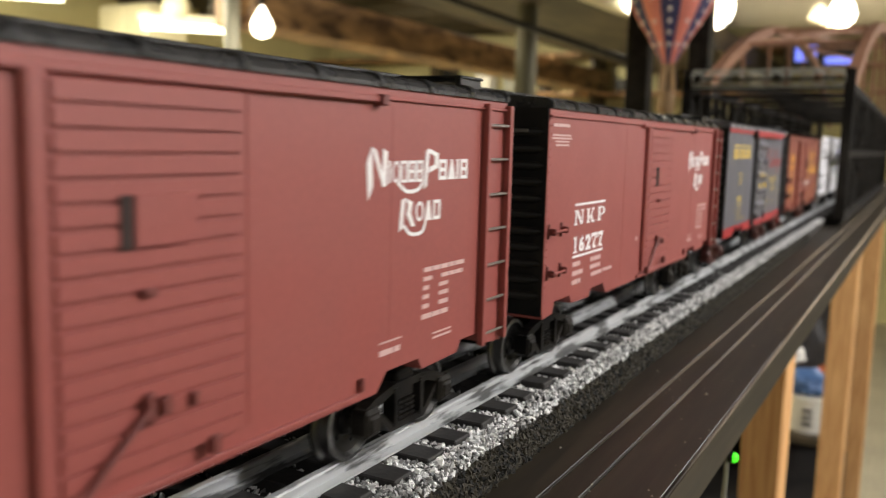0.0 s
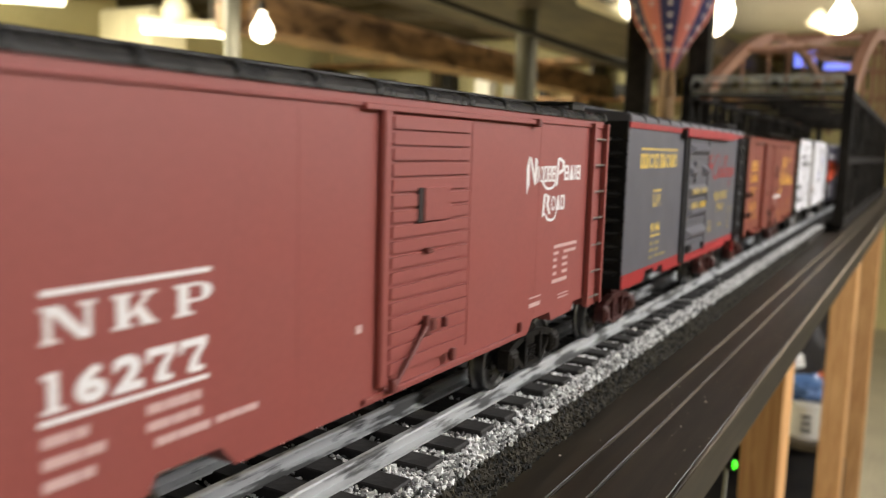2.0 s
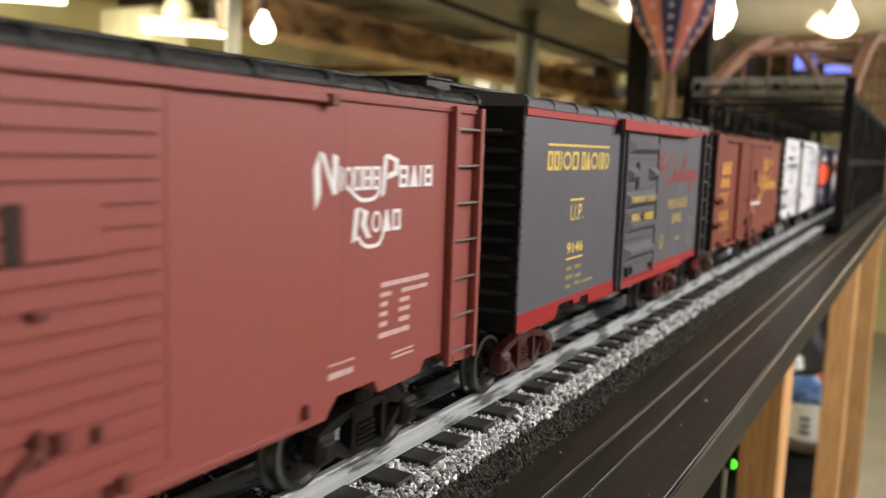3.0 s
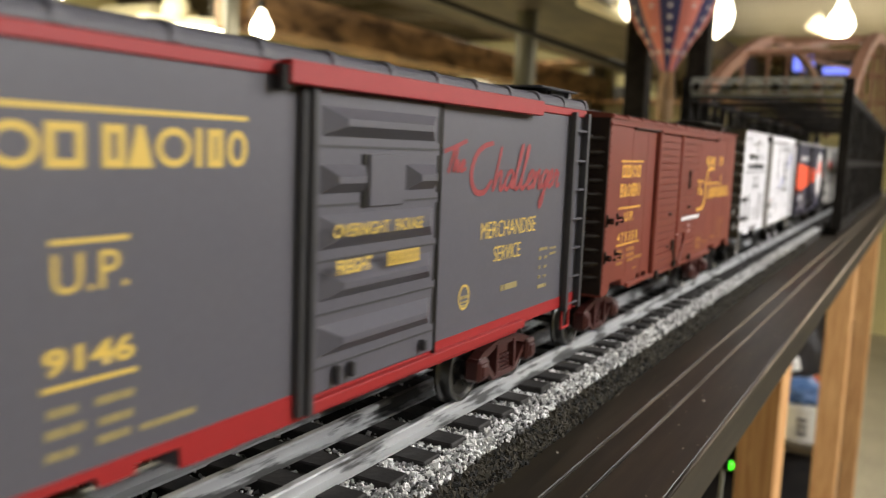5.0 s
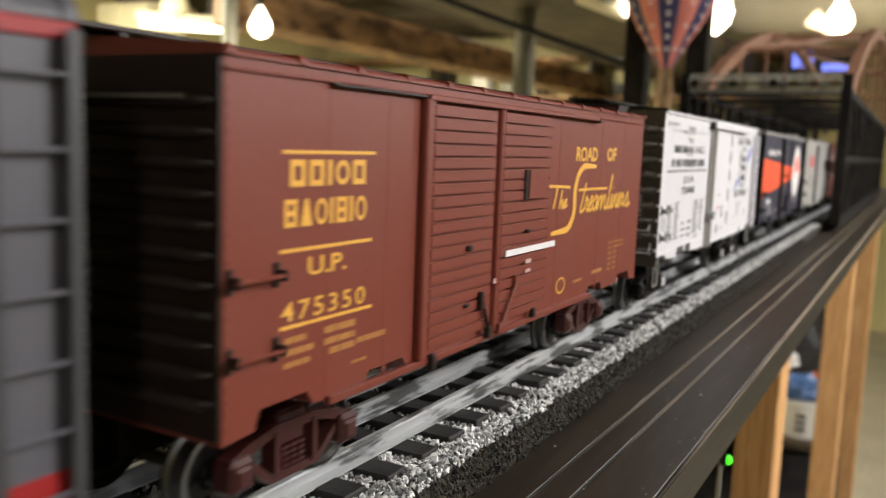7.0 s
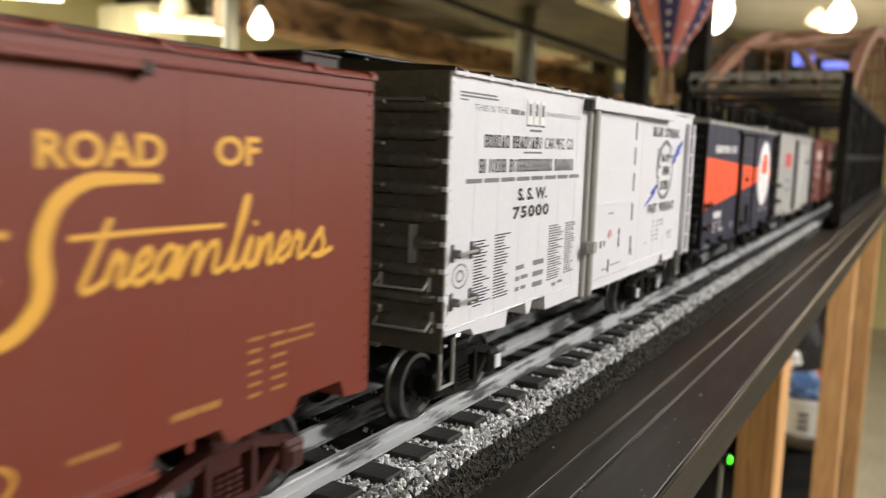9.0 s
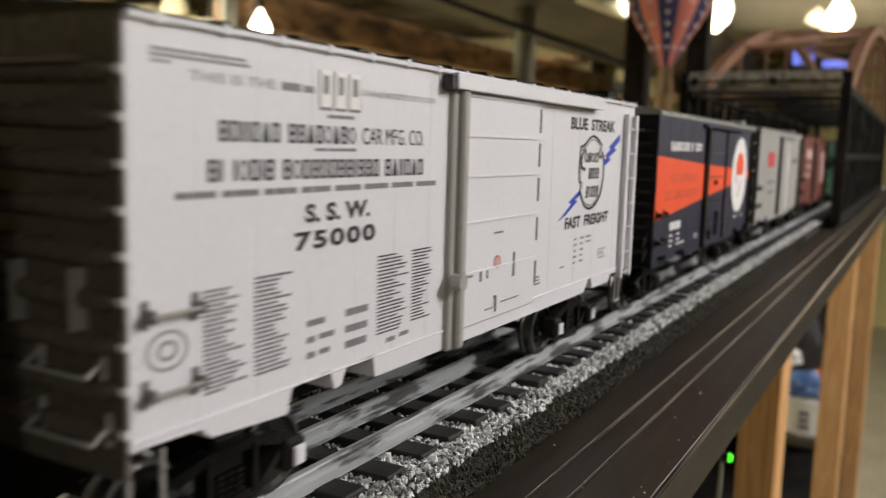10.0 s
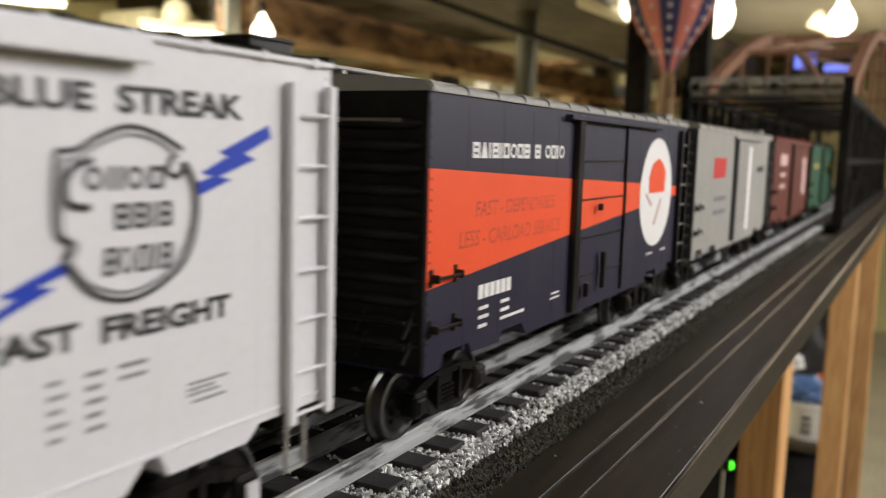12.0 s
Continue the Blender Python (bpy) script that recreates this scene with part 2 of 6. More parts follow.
M = dict(
    nkp=mat("oxide_red_paint", (0.285, 0.068, 0.058), 0.5, var=0.10, bump=0.03),
    # roof black lifted and mottled to paint in its grey gloss streaks
    black_roof=mat("worn_black_roof_paint", (0.028, 0.028, 0.029), 0.28, var=0.5, scale=120, bump=0.35, bscale=260),
    script_red=mat("faded_red_script", (0.34, 0.030, 0.032), 0.55, var=0.5, scale=300, bump=0),
    slot=mat("deep_shadowed_slot", (0.020, 0.006, 0.005), 0.8, var=0.2),
    nkp_dark=mat("oxide_red_paint_deep", (0.15, 0.033, 0.028), 0.5),
    black=mat("satin_black_paint", (0.0055, 0.0055, 0.006), 0.33, var=0.3),
    black_end=mat("dull_black_end_paint", (0.0035, 0.0035, 0.0037), 0.6, var=0.3, spec=0.25),
    grey=mat("harbour_grey_paint", (0.104, 0.101, 0.119), 0.42, var=0.08),
    grey_dark=mat("dark_grey_paint", (0.05, 0.05, 0.055), 0.42),
    red=mat("bright_red_paint", (0.33, 0.013, 0.014), 0.5, var=0.08),
    brown=mat("boxcar_brown_paint", (0.195, 0.042, 0.026), 0.42, var=0.08),
    # near-black brown for the ends, running board and small fittings
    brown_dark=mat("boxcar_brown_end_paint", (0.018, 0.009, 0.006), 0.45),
    white=mat("white_car_paint", (0.74, 0.73, 0.765), 0.42, var=0.05),
    white_end=mat("weathered_black_end_paint", (0.092, 0.080, 0.062), 0.26, var=0.25),
    navy=mat("navy_paint", (0.0105, 0.0085, 0.031), 0.5, var=0.1),
    orange=mat("orange_paint", (0.84, 0.080, 0.012), 0.55, var=0.04),
    silver=mat("silver_grey_paint", (0.36, 0.35, 0.33), 0.42, var=0.1),
    tuscan=mat("tuscan_paint", (0.13, 0.028, 0.018), 0.45),
    green=mat("dark_green_paint", (0.02, 0.085, 0.045), 0.45),
    ink_white=mat("white_lettering", (0.82, 0.80, 0.80), 0.5, var=0.04, bump=0),
    ink_pale=mat("faded_pale_lettering", (0.60, 0.40, 0.38), 0.5, var=0.05, bump=0),
    ink_yellow=mat("yellow_lettering", (0.72, 0.50, 0.10), 0.5, var=0.04, bump=0),
    ink_gold=mat("gold_lettering", (0.80, 0.42, 0.06), 0.5, var=0.04, bump=0),
    print_gold=mat("fine_gold_print", (0.44, 0.19, 0.045), 0.5, var=0.2, scale=900, bump=0),
    print_yellow=mat("fine_yellow_print", (0.34, 0.27, 0.11), 0.5, var=0.2, scale=900, bump=0),
    ink_black=mat("black_lettering", (0.02, 0.02, 0.022), 0.5, var=0.04, bump=0),
    ink_grey=mat("grey_fine_lettering", (0.20, 0.20, 0.21), 0.5, var=0.1, bump=0),
    ink_red=mat("red_lettering", (0.55, 0.03, 0.03), 0.5, var=0.04, bump=0),
    ink_brown=mat("dark_brown_lettering", (0.105, 0.020, 0.022), 0.5, var=0.1, bump=0),
    ink_blue=mat("blue_lettering", (0.004, 0.040, 0.44), 0.5, var=0.04, bump=0),
    truck=mat("black_truck_plastic", (0.0034, 0.0034, 0.0034), 0.45, var=0.4, spec=0.10),
    truck_brown=mat("red_brown_truck_plastic", (0.055, 0.013, 0.011), 0.35, var=0.2),
    wheel=mat("dark_wheel_metal", (0.025, 0.025, 0.025), 0.35, metal=0.7, var=0.3),
    tread=mat("polished_tread_metal", (0.24, 0.24, 0.24), 0.35, metal=1.0, var=0.3),
    wire=mat("bare_metal_wire", (0.30, 0.27, 0.24), 0.4, metal=0.6),
    rail=rail_reflection_mat("worn_steel_rail"),
    tie=mat("black_stained_tie", (0.012, 0.011, 0.011), 0.7, var=0.4, scale=150, bump=0.4),
    roadbed=mat("black_cork_roadbed", (0.013, 0.011, 0.008), 0.9, var=0.5, scale=400, bump=1.0, bscale=700),
    bench=wood_mat("dark_brown_stained_board", (0.0155, 0.0118, 0.0070), (0.035, 0.026, 0.0155), scale=40, rough=0.46, stretch=(6, 0.5, 6)),
    bench_edge=edge_glint_mat("rubbed_board_edge"),
    bench_dust=mat("pale_dust", (0.30, 0.27, 0.22), 0.9, var=0.3, scale=400, bump=0),
    pine=wood_mat("pine_stud", (0.54, 0.27, 0.10), (0.74, 0.44, 0.19)),
    joist=wood_mat("old_joist_wood", (0.07, 0.032, 0.013), (0.46, 0.27, 0.125), scale=4.5, stretch=(3, 1.0, 3)),
    dark_wood=wood_mat("dark_ceiling_boards", (0.022, 0.016, 0.008), (0.092, 0.068, 0.036), scale=3.5, stretch=(3, 0.8, 3)),
    arch=mat("copper_brown_arch_paint", (0.30, 0.15, 0.09), 0.35, var=0.3, scale=20),
    bridge=mat("black_bridge_paint", (0.0050, 0.0040, 0.0030), 0.8, var=0.4, scale=30, spec=0.15),
    bridge_light=mat("grey_lattice_paint", (0.50, 0.51, 0.46), 0.5, var=0.3),
    wall=mat("olive_cream_wall_paint", (0.60, 0.55, 0.30), 0.8, var=0.5, scale=1.5, bump=0.2, bscale=60),
    concrete=mat("bare_concrete_floor", (0.44, 0.40, 0.30), 0.75, var=0.5, scale=4, bump=0.2, bscale=80),
    ceiling=mat("grey_insulated_ceiling", (0.060, 0.048, 0.027), 0.9, var=0.5, scale=3, bump=0.2, bscale=40),
    duct=mat("galvanised_duct", (0.55, 0.50, 0.38), 0.5, metal=0.15, var=0.3, scale=8),
    cream=mat("cream_cabinet_paint", (0.78, 0.73, 0.52), 0.5, var=0.2, scale=5),
    pipe=mat("grey_pipe_paint", (0.26, 0.26, 0.22), 0.5, var=0.3, scale=8),
    olive_post=mat("olive_post_paint", (0.105, 0.098, 0.055), 0.6, var=0.4, scale=6),
    lampglass=mat("lit_lamp_glass", (1.0, 0.93, 0.74), 0.4, var=0.0, bump=0, glow=9.0),
    lampshade=mat("white_reflector", (0.74, 0.68, 0.50), 0.5, var=0.1, scale=8),
    tube=mat("lit_fluorescent_tube", (1.0, 0.95, 0.74), 0.4, var=0.0, bump=0, glow=5.0),
    led=mat("green_led", (0.06, 1.0, 0.02), 0.4, var=0.0, bump=0, glow=1.6),
    screen=mat("lit_blue_screen", (0.16, 0.22, 0.95), 0.4, var=0.0, bump=0, glow=1.3),
    plastic_white=mat("white_bucket_plastic", (0.80, 0.78, 0.73), 0.4, var=0.1, scale=12),
    plastic_blue=mat("blue_plastic", (0.08, 0.16, 0.35), 0.4, var=0.2, scale=15),
    plastic_orange=mat("orange_plastic", (0.55, 0.11, 0.03), 0.5, var=0.2, scale=15),
    plastic_dark=mat("dark_plastic", (0.006, 0.006, 0.007), 0.5, var=0.4, scale=15, spec=0.25),
    plastic_grey=mat("grey_plastic", (0.018, 0.018, 0.021), 0.5, var=0.4, scale=15),
    balloon_red=mat("balloon_red_cloth", (0.86, 0.27, 0.20), 0.6, var=0.25, scale=12),
    balloon_white=mat("balloon_white_cloth", (0.86, 0.76, 0.68), 0.6, var=0.2, scale=12),
    balloon_blue=mat("balloon_blue_cloth", (0.045, 0.045, 0.13), 0.6, var=0.2, scale=12),
    wicker=mat("wicker_basket", (0.36, 0.22, 0.10), 0.7, var=0.4, scale=60, bump=0.5, bscale=200),
    ballast=stone_mat("grey_ballast_stone", (0.025, 0.025, 0.025), (0.93, 0.93, 0.92), 0.5),
    dark_ballast=stone_mat("black_ballast_stone", (0.0012, 0.0012, 0.001), (0.045, 0.038, 0.024), 0.9),
)


# ---- mesh helpers ----
def part(name, bm, material, parent=None, label=""):
    me = bpy.data.meshes.new(name)
    bmesh.ops.recalc_face_normals(bm, faces=bm.faces)
    bm.to_mesh(me)
    bm.free()
    me.materials.append(M[material])
    ob = new(name, me)
    ob.parent = parent
    if label:
        tagged(ob, label)
    return ob


def thing(name, at, label, category, group="", kind=""):
    ob = new(name)
    ob.empty_display_size = 0.02
    ob.location = at
    return tagged(ob, label, category, group, kind)


def box(bm, x0, x1, y0, y1, z0, z1, bevel=0.0):
    r = bmesh.ops.create_cube(bm, size=1.0)
    vs = r["verts"]
    bmesh.ops.scale(bm, vec=(x1 - x0, y1 - y0, z1 - z0), verts=vs)
    bmesh.ops.translate(bm, vec=((x0 + x1) / 2, (y0 + y1) / 2, (z0 + z1) / 2), verts=vs)
    if bevel:
        es = list({e for v in vs for e in v.link_edges})
        bmesh.ops.bevel(bm, geom=es, offset=bevel, segments=1, affect="EDGES")
    return vs


def rod(bm, a, b, r, n=6):
    a, b = Vector(a), Vector(b)
    d = b - a
    out = bmesh.ops.create_cone(bm, cap_ends=True, segments=n, radius1=r, radius2=r, depth=d.length)
    bmesh.ops.transform(bm, matrix=Matrix.Translation((a + b) / 2) @ d.to_track_quat("Z", "Y").to_matrix().to_4x4(), verts=out["verts"])


def bar(bm, a, b, w, t, up=(0, 0, 1)):
    """A square bar from a to b."""
    a, b = Vector(a), Vector(b)
    d = (b - a).normalized()
    s = d.cross(Vector(up)).normalized() * w / 2
    u = s.cross(d).normalized() * t / 2
    vs = [bm.verts.new(p + i * s + j * u) for p in (a, b) for i, j in ((-1, -1), (1, -1), (1, 1), (-1, 1))]
    for f in ((0, 1, 2, 3), (4, 5, 6, 7), (0, 1, 5, 4), (1, 2, 6, 5), (2, 3, 7, 6), (3, 0, 4, 7)):
        bm.faces.new([vs[i] for i in f])


def prism(bm, pts, x0, x1):
    """A (y, z) outline drawn out from x0 to x1."""
    a = [bm.verts.new((x0, y, z)) for y, z in pts]
    b = [bm.verts.new((x1, y, z)) for y, z in pts]
    n = len(pts)
    bm.faces.new(a)
    bm.faces.new(b[::-1])
    for i in range(n):
        bm.faces.new((a[i], a[(i + 1) % n], b[(i + 1) % n], b[i]))


def lathe(bm, rings, seg=24, at=(0, 0, 0)):
    """Rings of (radius, z) round the z axis."""
    loops = []
    for r, z in rings:
        loops.append([bm.verts.new((at[0] + r * math.cos(k * math.tau / seg), at[1] + r * math.sin(k * math.tau / seg), at[2] + z)) for k in range(seg)])
    for a, b in zip(loops, loops[1:]):
        for k in range(seg):
            bm.faces.new((a[k], a[(k + 1) % seg], b[(k + 1) % seg], b[k]))
    if rings[0][0] > 1e-6:
        bm.faces.new(loops[0][::-1])
    if rings[-1][0] > 1e-6:
        bm.faces.new(loops[-1])


# ---- lettering on a car's side: y along the car, z over the sill ----
T_OUT = 0.00012
STROKES = [0]


def words(car, text, y0, z0, y1, z1, ink, x=HW, shear=0.0, thick=0.0, spacing=1.0, label=""):
    cu = bpy.data.curves.new("lettering", "FONT")
    cu.body, cu.extrude, cu.offset, cu.resolution_u, cu.shear, cu.space_character = text, 0.0, thick, 3, shear, spacing
    tmp = new("lettering_source", cu)
    dg = bpy.context.evaluated_depsgraph_get()
    me = bpy.data.meshes.new_from_object(tmp.evaluated_get(dg))
    bpy.data.objects.remove(tmp)
    bpy.data.curves.remove(cu)
    co = np.empty(len(me.vertices) * 3)
    me.vertices.foreach_get("co", co)
    co = co.reshape(-1, 3)
    lo, hi = co.min(0), co.max(0)
    out = np.empty_like(co)
    out[:, 0] = x + T_OUT
    out[:, 1] = y0 + (co[:, 0] - lo[0]) / (hi[0] - lo[0]) * (y1 - y0)
    out[:, 2] = SILL + z0 + (co[:, 1] - lo[1]) / (hi[1] - lo[1]) * (z1 - z0)
    me.vertices.foreach_set("co", out.ravel())
    me.materials.clear()
    me.materials.append(M[ink])
    ob = new("lettering", me)
    ob.parent = car
    if label:
        tagged(ob, label)
    return ob


def plate(bm, pts, x):
    """A thin raised outline of (y, z) points on a car's side."""
    prism(bm, [(y, z + SILL) for y, z in pts], x - 0.0001, x + T_OUT)


def stripe(car, y0, z0, y1, z1, ink, x=HW, name="stripe"):
    bm = bmesh.new()
    plate(bm, [(y0, z0), (y1, z0), (y1, z1), (y0, z1)], x)
    return part(name, bm, ink, car)


def stripes(car, rows, ink, x=HW, name="fine_print", label=""):
    """Fine print as bars: (y0, z0, y1, z1) each."""
    bm = bmesh.new()
    rnd = random.Random(len(rows))
    for y0, z0, y1, z1 in rows:
        h = z1 - z0
        a = y0
        while a < y1 - h * 0.6:
            b = min(y1, a + h * rnd.uniform(2.0, 5.0))
            if y1 - b < h:
                b = y1
            plate(bm, [(a, z0), (b, z0), (b, z1), (a, z1)], x)
            a = b + h * 0.24
    return tagged(part(name, bm, ink, car, label), kind="stuff")


def blocks(car, y0, z0, y1, z1, shapes, ink, x=HW, lean=0.0, label="", fill=0.78, cells=()):
    """A name as a row of plain shapes: H frame, B barred frame, O ring, I bar, V wedge, - gap."""
    bm = bmesh.new()
    h = z1 - z0
    wide = {"I": 0.45, "-": 0.7}
    w = (y1 - y0) / sum(wide.get(c, 1.0) for c in shapes)
    a = y0

    def quad(p, q, u, v):
        plate(bm, [(p + lean * (u - z0), u), (q + lean * (u - z0), u), (q + lean * (v - z0), v), (p + lean * (v - z0), v)], x)
    for k, c in enumerate(shapes):
        cell = w * wide.get(c, 1.0)
        b = a + cell * (fill if c != "I" else 0.62)
        if cells:
            a, b = cells[k]
        t = min(w * 0.22, b - a)
        if c == "I":
            quad(a, a + t, z0, z1)
        elif c in "HB":
            u = t * 0.9
            quad(a, a + t, z0, z1)
            quad(b - t, b, z0, z1)
            quad(a + t, b - t, z0, z0 + u)
            quad(a + t, b - t, z1 - u, z1)
            if c == "B":
                quad(a + t, b - t, (z0 + z1 - u) / 2, (z0 + z1 + u) / 2)
        elif c == "V":
            plate(bm, [(a, z0), (b, z0), ((a + b) / 2 + t * 0.4, z1), ((a + b) / 2 - t * 0.4, z1)], x)
        elif c == "O":
            n = 16
            o, i = oval((a + b) / 2, (z0 + z1) / 2, (b - a) / 2 * 1.1, h / 2, n), oval((a + b) / 2, (z0 + z1) / 2, (b - a) / 2 * 1.1 - t * 0.85, h / 2 - t * 0.85, n)
            vo = [bm.verts.new((x + T_OUT, p, q + SILL)) for p, q in o]
            vi = [bm.verts.new((x + T_OUT, p, q + SILL)) for p, q in i]
            for k in range(n):
                bm.faces.new((vo[k], vo[(k + 1) % n], vi[(k + 1) % n], vi[k]))
        a += cell
    return part("name_mark", bm, ink, car, label)


def stroke(car, pts, w, ink, x=HW, name="brush_stroke", taper=1.0, label="", full=0.0):
    """A brush stroke through (y, z) points, smoothed."""
    p = [Vector((a, b)) for a, b in pts]
    q = []
    for i in range(len(p) - 1):
        p0, p1, p2, p3 = p[max(i - 1, 0)], p[i], p[i + 1], p[min(i + 2, len(p) - 1)]
        for k in range(6):
            t = k / 6
            q.append(0.5 * (2 * p1 + (p2 - p0) * t + (2 * p0 - 5 * p1 + 4 * p2 - p3) * t * t + (3 * p1 - p0 - 3 * p2 + p3) * t ** 3))
    q.append(p[-1])
    bm = bmesh.new()
    STROKES[0] += 1
    lift = (STROKES[0] % 7) * 0.00002
    left, right = [], []
    for i, a in enumerate(q):
        d = (q[min(i + 1, len(q) - 1)] - q[max(i - 1, 0)])
        d = d.normalized() if d.length else Vector((1, 0))
        n = Vector((-d.y, d.x)) * w / 2 * (1 + (taper - 1) * i / (len(q) - 1) + full * math.sin(math.pi * i / (len(q) - 1)))
        for lst, v in ((left, a + n), (right, a - n)):
            lst.append(bm.verts.new((x + T_OUT + lift + i * 0.0000025, v.x, v.y + SILL)))
    for i in range(len(q) - 1):
        bm.faces.new((left[i], left[i + 1], right[i + 1], right[i]))
    return part(name, bm, ink, car, label)


# cursive letters: across the letter's width, up in x-heights
CURSIVE = {
    "t": [(0.65, 2.0), (0.35, 0.7), (0.22, 0.15), (0.45, 0.0), (1.0, 0.3)],
    "r": [(0.0, 0.1), (0.25, 0.98), (0.42, 0.76), (0.62, 0.84), (0.55, 0.3), (0.68, 0.02), (1.0, 0.2)],
    "e": [(0.0, 0.28), (0.5, 0.5), (0.74, 0.82), (0.5, 1.0), (0.2, 0.7), (0.16, 0.3), (0.42, 0.0), (1.0, 0.3)],
    "a": [(0.80, 0.82), (0.5, 1.0), (0.16, 0.65), (0.12, 0.25), (0.36, 0.0), (0.68, 0.4), (0.80, 0.95), (0.72, 0.2), (1.0, 0.12)],
    "m": [(0.02, 0.98), (0.03, 0.0), (0.18, 0.8), (0.32, 0.97), (0.37, 0.6), (0.36, 0.0), (0.5, 0.78), (0.65, 0.97), (0.70, 0.6), (0.70, 0.1), (0.8, 0.0), (1.0, 0.25)],
    "n": [(0.05, 0.98), (0.06, 0.0), (0.32, 0.8), (0.56, 0.97), (0.63, 0.5), (0.64, 0.1), (0.8, 0.0), (1.0, 0.3)],
    "l": [(0.0, 0.2), (0.45, 1.5), (0.55, 2.3), (0.36, 2.25), (0.25, 1.0), (0.28, 0.15), (0.55, 0.0), (1.0, 0.3)],
    "i": [(0.0, 0.2), (0.35, 1.0), (0.30, 0.2), (0.6, 0.0), (1.0, 0.3)],
    "h": [(0.20, 2.3), (0.10, 0.9), (0.05, 0.0), (0.3, 0.75), (0.56, 0.95), (0.63, 0.5), (0.64, 0.1), (0.8, 0.0), (1.0, 0.25)],
    "g": [(0.78, 0.82), (0.5, 1.0), (0.16, 0.65), (0.16, 0.25), (0.4, 0.05), (0.72, 0.5), (0.82, 1.0), (0.72, 0.0), (0.6, -0.85), (0.34, -1.15), (0.25, -0.8), (0.6, -0.2), (1.0, 0.25)],
    "s": [(0.0, 0.1), (0.40, 1.0), (0.48, 0.75), (0.62, 0.4), (0.52, 0.05), (0.25, 0.04), (0.55, 0.0), (1.0, 0.22)],
}


def script(car, rows, z0, xh, w, ink, slant=0.3, x=HW):
    """Cursive letters (letter, y0, y1) on the line z0, each one brush stroke."""
    for c, a, b in rows:
        stroke(car, [(a + (b - a) * u + slant * v * xh, z0 + v * xh) for u, v in CURSIVE[c]], w, ink, x, "script_letter")


def oval(cy, cz, ry, rz, n=40, a0=0.0, a1=math.tau):
    return [(cy + ry * math.cos(a0 + (a1 - a0) * k / n), cz + rz * math.sin(a0 + (a1 - a0) * k / n)) for k in range(n)]


def ring(car, cy, cz, ry, rz, w, ink, x=HW, name="ring_emblem"):
    bm = bmesh.new()
    n = 48
    o, i = oval(cy, cz, ry, rz, n), oval(cy, cz, ry - w, rz - w, n)
    vo = [bm.verts.new((x + T_OUT, y, z + SILL)) for y, z in o]
    vi = [bm.verts.new((x + T_OUT, y, z + SILL)) for y, z in i]
    for k in range(n):
        bm.faces.new((vo[k], vo[(k + 1) % n], vi[(k + 1) % n], vi[k]))
    return part(name, bm, ink, car)


def slabs(car, rows, y0, z0, y1, z1, ink, x=HW):
    """A letter of straight slabs, its outlines given on a unit square."""
    bm = bmesh.new()
    for pts in rows:
        plate(bm, [(y0 + (y1 - y0) * u, z0 + (z1 - z0) * v) for u, v in pts], x + 0.00001 * len(bm.verts) / 8)
    return part("lettering", bm, ink, car)


def rect(a, b, c, d):
    return [(a, b), (c, b), (c, d), (a, d)]


SERIF = {
    "N": [rect(0.09, 0.0, 0.20, 1.0), rect(0.0, 0.0, 0.32, 0.09), rect(0.0, 0.91, 0.24, 1.0), [(0.10, 1.0), (0.34, 1.0), (0.90, 0.0), (0.68, 0.0)], rect(0.80, 0.0, 0.90, 1.0), rect(0.68, 0.91, 1.0, 1.0)],
    "K": [rect(0.10, 0.0, 0.34, 1.0), rect(0.0, 0.0, 0.45, 0.09), rect(0.0, 0.91, 0.45, 1.0), [(0.34, 0.36), (0.78, 0.95), (0.90, 0.95), (0.34, 0.20)], [(0.44, 0.52), (0.62, 0.64), (0.98, 0.0), (0.70, 0.0)],
          rect(0.62, 0.0, 1.0, 0.09), rect(0.64, 0.91, 0.98, 1.0)],
    "P": [rect(0.10, 0.0, 0.36, 1.0), rect(0.0, 0.0, 0.50, 0.09), rect(0.0, 0.91, 0.70, 1.0), rect(0.36, 0.40, 0.70, 0.49), [(0.62, 1.0), (0.88, 0.94), (1.0, 0.78), (1.0, 0.62), (0.88, 0.46), (0.62, 0.40), (0.74, 0.56), (0.74, 0.84)]],
    "1": [rect(0.30, 0.0, 0.70, 1.0), rect(0.0, 0.0, 1.0, 0.09), [(0.02, 0.86), (0.30, 0.86), (0.30, 1.0), (0.02, 0.93)]],
    "7": [[(0.0, 0.60), (0.10, 0.60), (0.16, 0.80), (0.16, 1.0), (0.0, 1.0)], rect(0.16, 0.78, 1.0, 1.0), [(1.0, 0.78), (0.74, 0.78), (0.40, 0.42), (0.26, 0.10), (0.40, 0.0), (0.86, 0.0), (0.92, 0.14), (0.64, 0.18), (0.70, 0.44)]],
}


# ---- the layout: bench, roadbed, track ----
def skew(x, y):
    """The bench stands a little askew to the track."""
    return x + 0.008 * (y - 0.3)


